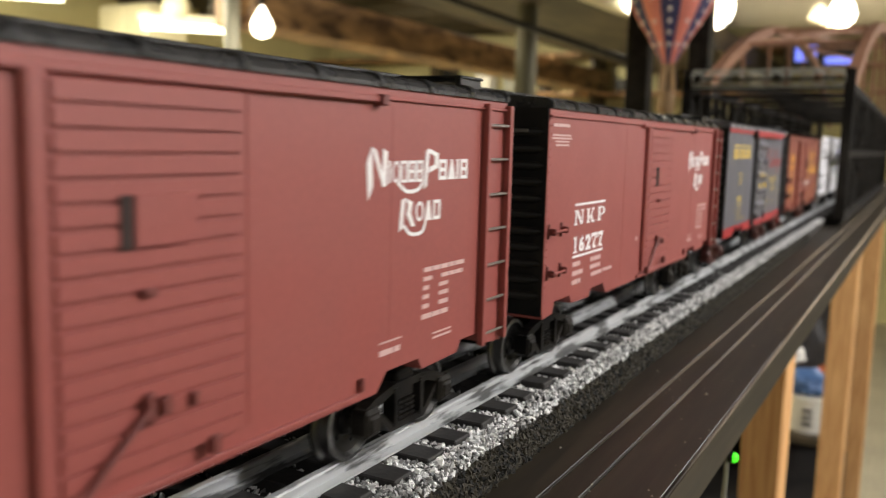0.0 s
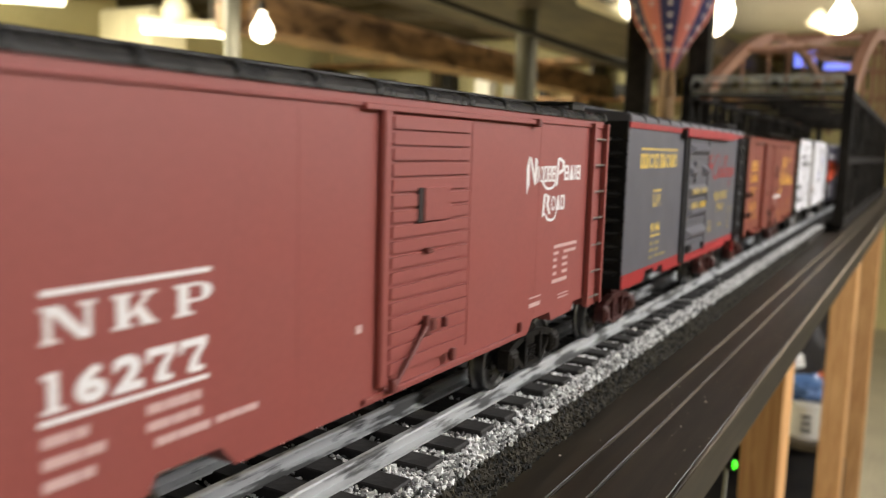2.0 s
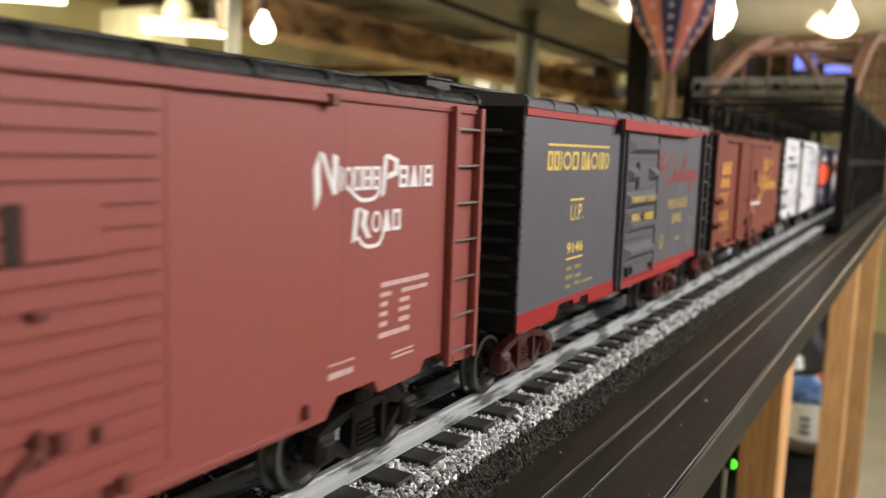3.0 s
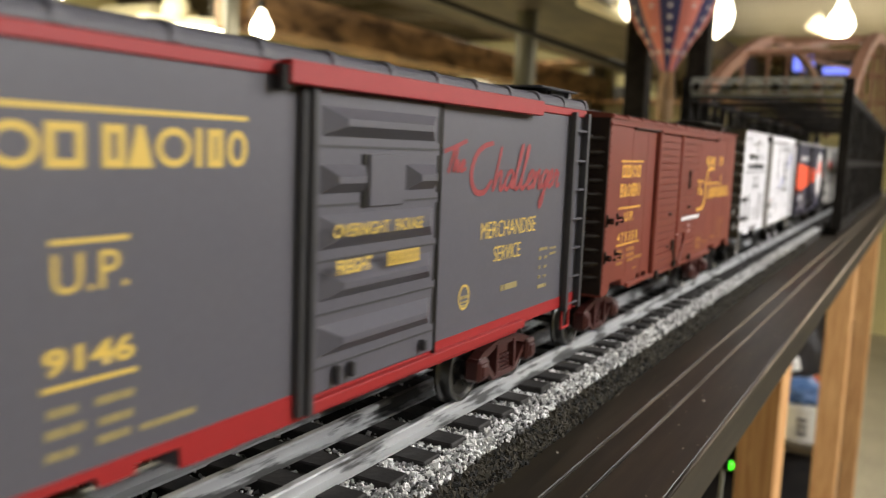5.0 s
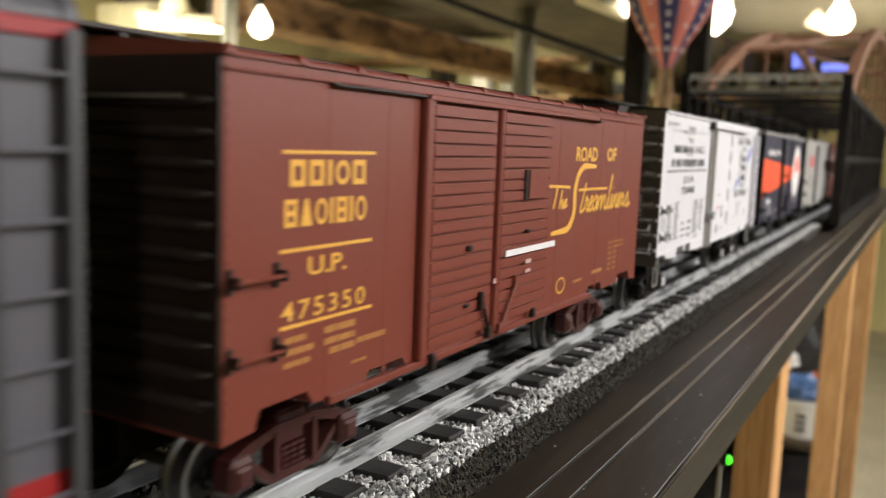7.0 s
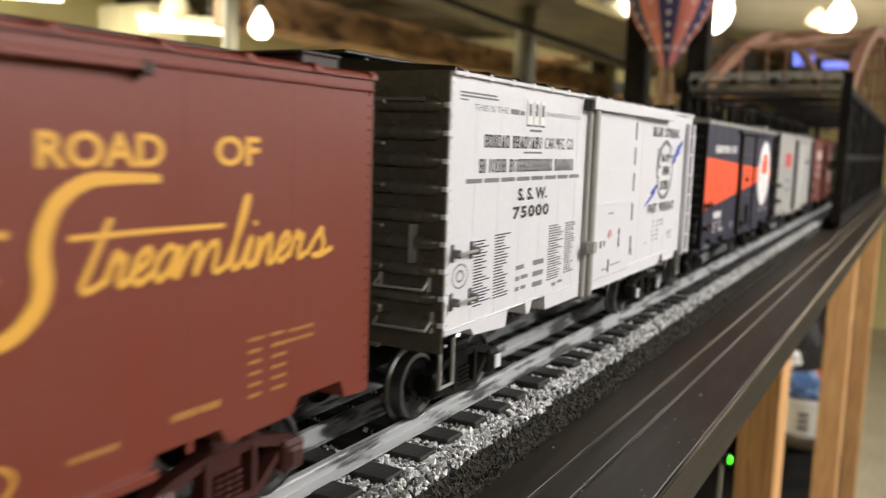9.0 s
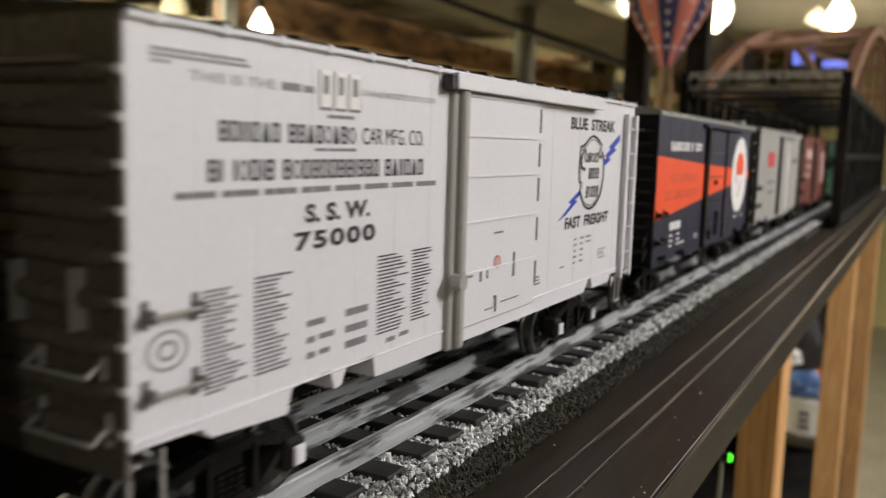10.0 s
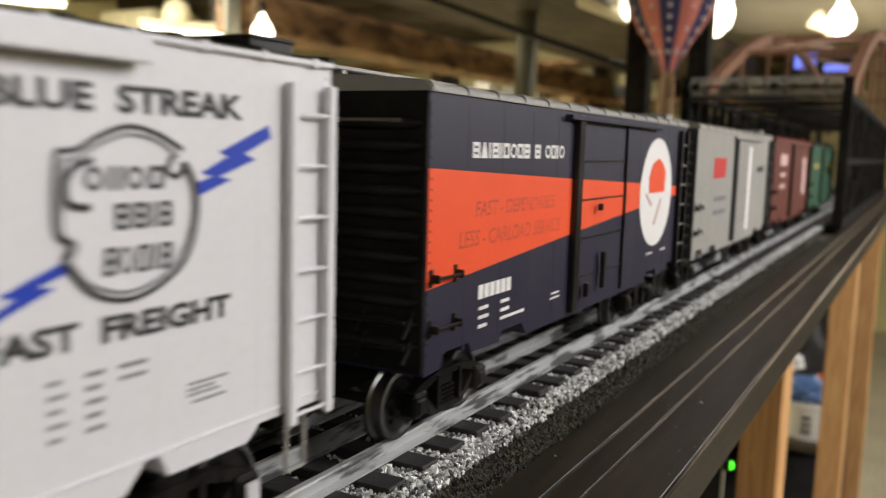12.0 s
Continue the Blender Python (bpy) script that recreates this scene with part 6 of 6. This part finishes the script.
    bars("portal_plate", [((xl, y0 + 0.001, (pz0 + pz1) / 2), (xr, y0 + 0.001, (pz0 + pz1) / 2))], "bridge", 0.002, 0.020)
    for k in range(n + 1):
        y = y0 + step_y * k
        bars("cross_strut", [((xl, y, zt), (xr, y, zt))], "bridge", 0.006, 0.006)
        if k < n:
            bars("sway_brace", [((xl, y, zt), (xr, y + step_y, zt))], "bridge", 0.005, 0.005)
    bm = bmesh.new()
    box(bm, xl - 0.004, xr + 0.004, 0.0, y1 - y0, -0.006, 0.0)
    part("deck", bm, "bridge", b)
    # the two arches
    pts = []
    for k in range(15):
        f = k / 14
        pts.append((1.15 + 1.90 * f, 1.365 + 0.172 * (1 - abs(2 * f - 1) ** 2.2)))
    for x in (xl + 0.012, xr - 0.004):
        bm = bmesh.new()
        for (ya, za), (yb, zb) in zip(pts, pts[1:]):
            bar(bm, (x, ya - y0, za - z0), (x, yb - y0, zb - z0), 0.018, 0.015, (1, 0, 0))
        part("arch_rib", bm, "arch", b, "copper brown arch rib")
        for k in range(2, 13, 2):
            bars("arch_hanger", [((x, pts[k][0], zt), (x, pts[k][0], pts[k][1]))], "arch", 0.005, 0.005)
    for k in range(2, 13, 2):
        ya, za = pts[k]
        bars("arch_strut", [((xl + 0.012, ya, za), (xr - 0.004, ya, za))], "arch", 0.007, 0.007)
        if k < 12:
            yb, zb = pts[k + 2]
            bars("arch_brace", [((xl + 0.012, ya, za), (xr - 0.004, yb, zb))], "arch", 0.005, 0.005)
    return b


bridge()


# ---- the room ----
def room():
    X0, X1, Y0, Y1, Z1 = -5.2, 3.2, -2.0, 7.0, 2.42
    bm = bmesh.new()
    box(bm, X0, X1, Y0, Y1, -0.1, 0.0)
    tagged(part("floor", bm, "concrete"), "bare stained concrete basement floor", "floor", kind="structure")
    bm = bmesh.new()
    box(bm, X0, X1, Y0, Y1, Z1, Z1 + 0.1)
    k = Y0 + 0.2
    while k < Y1:
        box(bm, X0, X1, k, k + 0.04, Z1 - 0.19, Z1)
        k += 0.41
    tagged(part("ceiling", bm, "ceiling"), "open joist basement ceiling, dim brown", "ceiling", kind="structure")
    for nm, a in (("wall_north", (X0, X1, Y1, Y1 + 0.12)), ("wall_south", (X0, X1, Y0 - 0.12, Y0)), ("wall_west", (X0 - 0.12, X0, Y0, Y1)), ("wall_east", (X1, X1 + 0.12, Y0, Y1))):
        bm = bmesh.new()
        box(bm, *a, 0, Z1)
        tagged(part(nm, bm, "wall"), "olive cream painted basement wall", "wall", kind="structure")


room()


def single(name, material, label, category, build, group=""):
    bm = bmesh.new()
    build(bm)
    return tagged(part(name, bm, material), label, category, group)


ZF = 1.2243
single("ceiling_beam", "joist", "long reddish brown wooden ceiling beam", "beam", lambda bm: box(bm, -2.45, -2.22, 2.52, 6.9, ZF + 0.49, ZF + 0.66, 0.01))
single("ceiling_beam", "dark_wood", "dark wooden ceiling beam", "beam", lambda bm: box(bm, -2.10, -1.80, 2.2, 6.9, ZF + 0.70, ZF + 0.95, 0.01))
single("ceiling_board", "dark_wood", "dark boards of a raised railway shelf seen from below", "shelf", lambda bm: box(bm, -1.75, -0.85, 1.6, 6.5, ZF + 0.62, ZF + 0.66, 0.004))
single("shelf_edge", "dark_wood", "dark edge strip of the raised shelf", "shelf", lambda bm: box(bm, -0.85, -0.82, 1.6, 6.5, ZF + 0.54, ZF + 0.67, 0.004))
single("support_post", "pipe", "grey painted steel support post", "post", lambda bm: rod(bm, (-2.33, 2.5, 0.0), (-2.33, 2.5, 2.42), 0.032, 16))
single("support_post", "olive_post", "olive grey pipe standing behind the railway", "post", lambda bm: rod(bm, (-1.36, 3.2, 0.0), (-1.36, 3.2, 2.42), 0.045, 16))
single("bridge_tower", "bridge", "black square post behind the balloon", "post", lambda bm: box(bm, -0.73, -0.66, 2.55, 2.62, 0.9, ZF + 0.62, 0.004))
single("bridge_tower", "bridge", "black square post beside the bridge", "post", lambda bm: box(bm, -0.575, -0.51, 2.70, 2.78, 0.9, ZF + 0.62, 0.004))
single("round_duct", "duct", "grey galvanised heating duct under the ceiling", "duct", lambda bm: rod(bm, (-1.6, 5.0, ZF + 0.92), (1.5, 5.0, ZF + 0.86), 0.17, 24))


def shelf_unit():
    """A wall shelf far behind the train, half full."""
    s = thing("wall_shelf", (-3.2, 6.6, 0.0), "half-full shelf against the far olive wall", "shelf")
    for z in (1.35, 1.68, 2.0):
        bm = bmesh.new()
        box(bm, -1.95, 2.4, 0.0, 0.35, z, z + 0.03, 0.004)
        part("shelf_board", bm, "joist", s)
    for x in (-1.95, -0.6, 0.9, 2.37):
        bm = bmesh.new()
        box(bm, x, x + 0.03, 0.0, 0.35, 0.0, 2.0, 0.004)
        part("upright", bm, "dark_wood", s)


shelf_unit()
rng = random.Random(11)
for k in range(26):
    x = -5.05 + k * 0.165 + rng.uniform(-0.03, 0.03)
    z = 1.382 if k % 2 else 1.712
    w, h = rng.uniform(0.06, 0.14), rng.uniform(0.10, 0.26)
    single("storage_box", rng.choice(["plastic_white", "dark_wood", "plastic_grey", "plastic_dark", "wicker", "plastic_white", "pipe"]), "small box standing on the far shelf", "box",
           lambda bm: box(bm, x, x + w, 6.64, 6.64 + 0.16, z, z + h, 0.006), "boxes on the far shelf")


def tube_light(at, length, tilt, label):
    t = thing("tube_light", at, label, "ceiling light")
    t.rotation_euler = (0, 0, radians(tilt))
    bm = bmesh.new()
    prism(bm, [(-0.07, 0.0), (0.07, 0.0), (0.045, 0.05), (-0.045, 0.05)], -length / 2, length / 2)
    part("housing", bm, "lampshade", t)
    for y in (-0.03, 0.03):
        bm = bmesh.new()
        rod(bm, (-length / 2 + 0.02, y, -0.018), (length / 2 - 0.02, y, -0.018), 0.016, 12)
        part("tube", bm, "tube", t)
    for x in (-length / 2 + 0.15, length / 2 - 0.15):
        bm = bmesh.new()
        rod(bm, (x, 0, 0.05), (x, 0, 2.42 - at[2]), 0.003, 6)
        part("hanger", bm, "pipe", t)
    return t


tube_light((-3.70, 3.6, ZF + 0.690), 0.55, 45, "lit fluorescent tube light hanging from the joists")
tube_light((-4.26, 2.9, ZF + 0.800), 0.5, 45, "lit fluorescent tube light hanging from the joists")
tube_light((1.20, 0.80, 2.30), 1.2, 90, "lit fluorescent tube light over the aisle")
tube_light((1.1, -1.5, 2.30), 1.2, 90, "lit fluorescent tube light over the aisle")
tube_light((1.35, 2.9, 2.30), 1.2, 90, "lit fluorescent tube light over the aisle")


# Cabinet added to give the pale cream patch at the far left.
def cabinet():
    c = thing("tall_cabinet", (-4.40, 3.75, 0.0), "tall cream cabinet added in place of a pale panel-shaped patch", "cabinet")
    bm = bmesh.new()
    box(bm, -0.24, 0.22, 0.0, 0.30, 0.0, ZF + 0.87, 0.006)
    part("carcass", bm, "cream", c)
    for x0, x1 in ((-0.235, -0.012), (-0.008, 0.215)):
        bm = bmesh.new()
        box(bm, x0, x1, -0.018, -0.001, 0.06, ZF + 0.85, 0.004)
        d = part("cabinet_door", bm, "cream", c)
        bm = bmesh.new()
        rod(bm, (x1 - 0.03 if x0 < -0.1 else x0 + 0.03, -0.03, 1.0), (x1 - 0.03 if x0 < -0.1 else x0 + 0.03, -0.03, 1.15), 0.006, 8)
        part("door_pull", bm, "duct", d)


cabinet()


def globe():
    g = thing("paper_globe", (-3.74, 3.55, ZF + 0.78), "cream paper globe shade hanging from the joists", "lamp shade")
    bm = bmesh.new()
    lathe(bm, [(0.02, -0.088), (0.055, -0.070), (0.083, -0.030), (0.088, 0.008), (0.072, 0.052), (0.040, 0.080), (0.02, 0.088)], 24)
    part("shade", bm, "cream", g)
    bm = bmesh.new()
    rod(bm, (0, 0, 0.085), (0, 0, 2.41 - ZF - 0.78), 0.004, 6)
    part("cord", bm, "plastic_dark", g)


globe()


def drop_lamp(at, size, label, shade=1.0):
    """A hanging lit bulb, round below and drawn out above, with a white clip shade lying beside it."""
    l = thing("hanging_lamp", at, label, "lamp")
    bm = bmesh.new()
    lathe(bm, [(size * 0.18, size * 1.7), (size * 0.40, size * 1.1), (size * 0.78, size * 0.5), (size * 0.92, 0.0), (size * 0.80, -size * 0.45), (size * 0.45, -size * 0.78), (0.0005, -size * 0.88)], 24)
    part("bulb", bm, "lampglass", l, "bright lit bulb")
    bm = bmesh.new()
    rod(bm, (0, 0, size * 1.6), (0, 0, size * 2.4), size * 0.24, 12)
    part("socket", bm, "plastic_dark", l)
    bm = bmesh.new()
    rod(bm, (0, 0, size * 2.3), (0, 0, 2.40 - at[2]), size * 0.07, 6)
    part("lamp_cord", bm, "plastic_dark", l)
    if shade:
        bm = bmesh.new()
        lathe(bm, [(size * 0.15, 0.0), (size * 0.35, size * 0.5), (size * 0.85, size * 2.2), (size * 0.80, size * 2.2), (size * 0.30, size * 0.5)], 20)
        s = part("clip_shade", bm, "lampshade", l, "white metal clip shade")
        s.location = (-size * 0.35, 0.06, -size * 0.75)
        s.rotation_euler = (0, radians(-52), 0)
        s.scale = (shade, shade, shade)
    return l


drop_lamp((-2.13, 2.45, ZF + 0.470), 0.046, "lit bulb hanging beside the wooden beam", 0.0)
drop_lamp((-0.258, 4.2, ZF + 0.672), 0.064, "lit bulb with a white clip shade under the duct", 0.9)
drop_lamp((-0.785, 3.9, ZF + 0.690), 0.125, "large lit bulb with a white clip shade behind the balloon", 0.8)
drop_lamp((-0.755, 2.7, ZF + 0.530), 0.050, "lit bulb with a white clip shade beside the balloon", 1.8)


def sagging_cable():
    """A dark cable slung from the joists down to the post behind the balloon."""
    bm = bmesh.new()
    pts = [(-2.50 + 1.83 * f, 2.6, 2.23 - 0.70 * f - 0.03 * math.sin(f * math.pi)) for f in [k / 14 for k in range(15)]]
    rings = [[bm.verts.new((x + 0.0035 * math.cos(q), y + 0.011 * math.sin(q), z + 0.011 * math.cos(q))) for q in [k * math.tau / 8 for k in range(8)]] for x, y, z in pts]
    for u, v in zip(rings, rings[1:]):
        for k in range(8):
            bm.faces.new((u[k], u[(k + 1) % 8], v[(k + 1) % 8], v[k]))
    bm.faces.new(rings[0][::-1])
    bm.faces.new(rings[-1])
    tagged(part("sagging_cable", bm, "plastic_dark"), "thick dark cable hanging slack between joists and post", "cable")


sagging_cable()


def balloon():
    b = thing("balloon_ornament", (-0.575, 2.47, ZF + 0.155), "small hot air balloon ornament with red, white and blue gores", "ornament")
    prof = [(0.020, 0.145), (0.034, 0.175), (0.062, 0.225), (0.100, 0.285), (0.128, 0.345), (0.142, 0.41), (0.140, 0.47), (0.118, 0.53), (0.075, 0.575), (0.030, 0.594), (0.0008, 0.597)]
    gores = 12
    inks = ["balloon_blue", "balloon_red"]
    sub = 3
    for g in range(gores):
        bm = bmesh.new()
        cols = []
        for s in range(sub + 1):
            a = (g - 0.5 + s / sub) * math.tau / gores - 1.34
            puff = 1.0 + 0.03 * math.sin(math.pi * s / sub)
            cols.append([bm.verts.new((r * puff * math.cos(a), r * puff * math.sin(a), z)) for r, z in prof])
        for p, q in zip(cols, cols[1:]):
            for i in range(len(prof) - 1):
                bm.faces.new((p[i], q[i], q[i + 1], p[i + 1]))
        ink = inks[g % 2]
        gore = part("gore", bm, ink, b)
        # scattered pale stars, thin patches on the cloth
        a = g * math.tau / gores - 1.34
        rnd = random.Random(g)
        for k, z in enumerate((0.200, 0.232, 0.262, 0.292, 0.322, 0.352, 0.385, 0.42)):
            if ink == "balloon_red" and k % 2:
                continue
            r = float(np.interp(z, [q[1] for q in prof], [q[0] for q in prof])) * 1.03
            aa = a + (rnd.uniform(-0.09, 0.09) if ink == "balloon_red" else 0.0)
            bm = bmesh.new()
            bmesh.ops.create_icosphere(bm, subdivisions=1, radius=0.0085)
            bmesh.ops.scale(bm, vec=(0.25, 0.8, 1.0), verts=bm.verts)
            bmesh.ops.rotate(bm, matrix=Matrix.Rotation(aa, 3, "Z"), verts=bm.verts)
            bmesh.ops.translate(bm, vec=(r * math.cos(aa), r * math.sin(aa), z), verts=bm.verts)
            part("star_spot", bm, "balloon_white", gore)
    bm = bmesh.new()
    lathe(bm, [(0.022, 0.0), (0.026, 0.02), (0.025, 0.055), (0.027, 0.066), (0.022, 0.066)], 16)
    part("basket", bm, "wicker", b, "tan wicker basket")
    for k in range(8):
        a = k * math.tau / 8
        bm = bmesh.new()
        rod(bm, (0.024 * math.cos(a), 0.024 * math.sin(a), 0.06), (0.017 * math.cos(a), 0.017 * math.sin(a), 0.150), 0.0035, 5)
        part("cord", bm, "wicker", b)
    bm = bmesh.new()
    rod(bm, (0, 0, 0.596), (0, 0, 2.42 - ZF - 0.155), 0.0015, 5)
    part("hanging_wire", bm, "pipe", b)
    return b


balloon()

# a lit blue display far beyond the arches
scr = thing("blue_display", (-0.62, 5.6, ZF + 0.50), "lit blue display on a stand far beyond the bridge", "display")
bm = bmesh.new()
box(bm, -0.02, 0.36, 0.0, 0.03, 0.06, 0.22, 0.004)
part("display_case", bm, "plastic_dark", scr)
bm = bmesh.new()
box(bm, 0.0, 0.12, -0.004, -0.001, 0.10, 0.19)
part("screen", bm, "screen", scr)
bm = bmesh.new()
box(bm, 0.17, 0.34, -0.004, -0.001, 0.08, 0.12)
part("screen", bm, "screen", scr)
bm = bmesh.new()
rod(bm, (0.17, 0.015, 0.06), (0.17, 0.015, -ZF - 0.50), 0.02, 10)
part("stand", bm, "plastic_dark", scr)

# ---- under the bench ----
single("lower_shelf", "dark_wood", "dark lower shelf under the bench, cluttered", "shelf", lambda bm: box(bm, -0.70, -0.012, 1.93, 3.1, ZF - 0.608, ZF - 0.588, 0.003))


def bucket():
    b = thing("white_bucket", (-0.072, 2.0, ZF - 0.588), "white plastic bucket with grey print on the lower shelf", "bucket")
    bm = bmesh.new()
    lathe(bm, [(0.044, 0.0), (0.053, 0.072), (0.057, 0.073), (0.058, 0.086), (0.052, 0.086), (0.041, 0.004)], 28)
    part("tub", bm, "plastic_white", b)
    for k in range(3):
        bm = bmesh.new()
        box(bm, -0.012, 0.010, -0.0480 - 0.0017 * k, -0.0440, 0.018 + 0.016 * k, 0.026 + 0.016 * k)
        part("print_bar", bm, "plastic_grey", b)


bucket()


def heap(name, material, at, size, label, category, k):
    bm = bmesh.new()
    bmesh.ops.create_icosphere(bm, subdivisions=3, radius=1.0)
    for v in bm.verts:
        c = v.co.copy()
        v.co = Vector((c.x * size[0], c.y * size[1], max(c.z, -0.6) * size[2])) * (1 + 0.3 * noise.noise(c * 2.5 + Vector((k, 0, 0))))
    lo = min(v.co.z for v in bm.verts)
    for v in bm.verts:
        v.co.z -= lo
    o = part(name, bm, material)
    o.location = at
    return tagged(o, label, category)


heap("blue_cloth", "plastic_blue", (-0.086, 2.0, ZF - 0.506), (0.050, 0.045, 0.034), "crumpled blue cloth stuffed in the bucket", "cloth", 1)
heap("pale_wrapper", "plastic_white", (-0.125, 2.06, ZF - 0.450), (0.028, 0.03, 0.024), "crumpled pale wrapper lying on the blue cloth", "wrapper", 5)
heap("grey_bag", "plastic_grey", (-0.14, 2.28, ZF - 0.588), (0.09, 0.08, 0.16), "crumpled grey bag on the lower shelf", "bag", 2)
heap("orange_bag", "plastic_orange", (-0.058, 2.11, ZF - 0.588), (0.028, 0.04, 0.070), "orange bag on the lower shelf", "bag", 3)
# near-black crates added to fill the dark space under the bench
single("dark_crate", "plastic_dark", "dark crate added to fill the black space under the lower shelf", "crate", lambda bm: box(bm, -0.34, 0.0, 1.72, 2.35, 0.0, 0.50, 0.006))
single("dark_crate", "plastic_dark", "dark crate added to prop up the lower shelf", "crate", lambda bm: box(bm, -0.60, -0.05, 2.42, 3.0, 0.0, ZF - 0.608, 0.006))
single("dark_crate", "plastic_dark", "dark crate added to fill the black space over the lower shelf", "crate", lambda bm: box(bm, -0.36, -0.06, 2.42, 3.0, ZF - 0.588, ZF - 0.12, 0.006))


def pilot_lamp():
    """A green pilot light on a grey lead that hangs from the bench's apron."""
    p = thing("pilot_lamp", (0.0225, 0.392, ZF - 0.1185), "glowing green pilot light on a grey lead under the bench", "pilot light")
    bm = bmesh.new()
    rod(bm, (-0.0020, 0, 0), (0.0014, 0, 0), 0.0034, 12)
    part("bezel", bm, "plastic_dark", p)
    bm = bmesh.new()
    lathe(bm, [(0.0026, 0.0), (0.0025, 0.0012), (0.0018, 0.0022), (0.0003, 0.0026)], 14)
    bmesh.ops.rotate(bm, matrix=Matrix.Rotation(radians(90), 3, "Y"), verts=bm.verts)
    bmesh.ops.translate(bm, vec=(0.0014, 0, 0), verts=bm.verts)
    part("lens", bm, "led", p, "glowing green lens")
    bm = bmesh.new()
    pts = [(-0.002, 0, 0.0485), (-0.0028, 0, 0.02), (-0.002, 0, 0.0), (-0.0025, 0, -0.03), (-0.001, -0.004, -0.10), (0.001, -0.012, -0.30)]
    for a, b in zip(pts, pts[1:]):
        rod(bm, a, b, 0.0013, 8)
    part("lead", bm, "pipe", p, "thin grey lead")


pilot_lamp()


# ---- what moves: the train rolls towards the camera ----
def motions():
    steps = [k * 0.125 for k in range(97)]
    ts, ss = [t for t, _ in TRAVEL], [s for _, s in TRAVEL]
    for car, y0 in CARS:
        walk(car, [(t, pose(TRACK_X, y0 - s, RAIL_Z)) for t, s in TRAVEL])
        for ob in car.children_recursive:
            if ob.name.startswith("wheelset"):
                at = ob.location.copy()
                rows = []
                for t in steps:
                    s = float(np.interp(t, ts, ss))
                    rows.append((t, Matrix.Translation(at) @ Matrix.Rotation((s - ss[0]) / WHEEL_R, 4, "X")))
                walk(ob, rows)


motions()
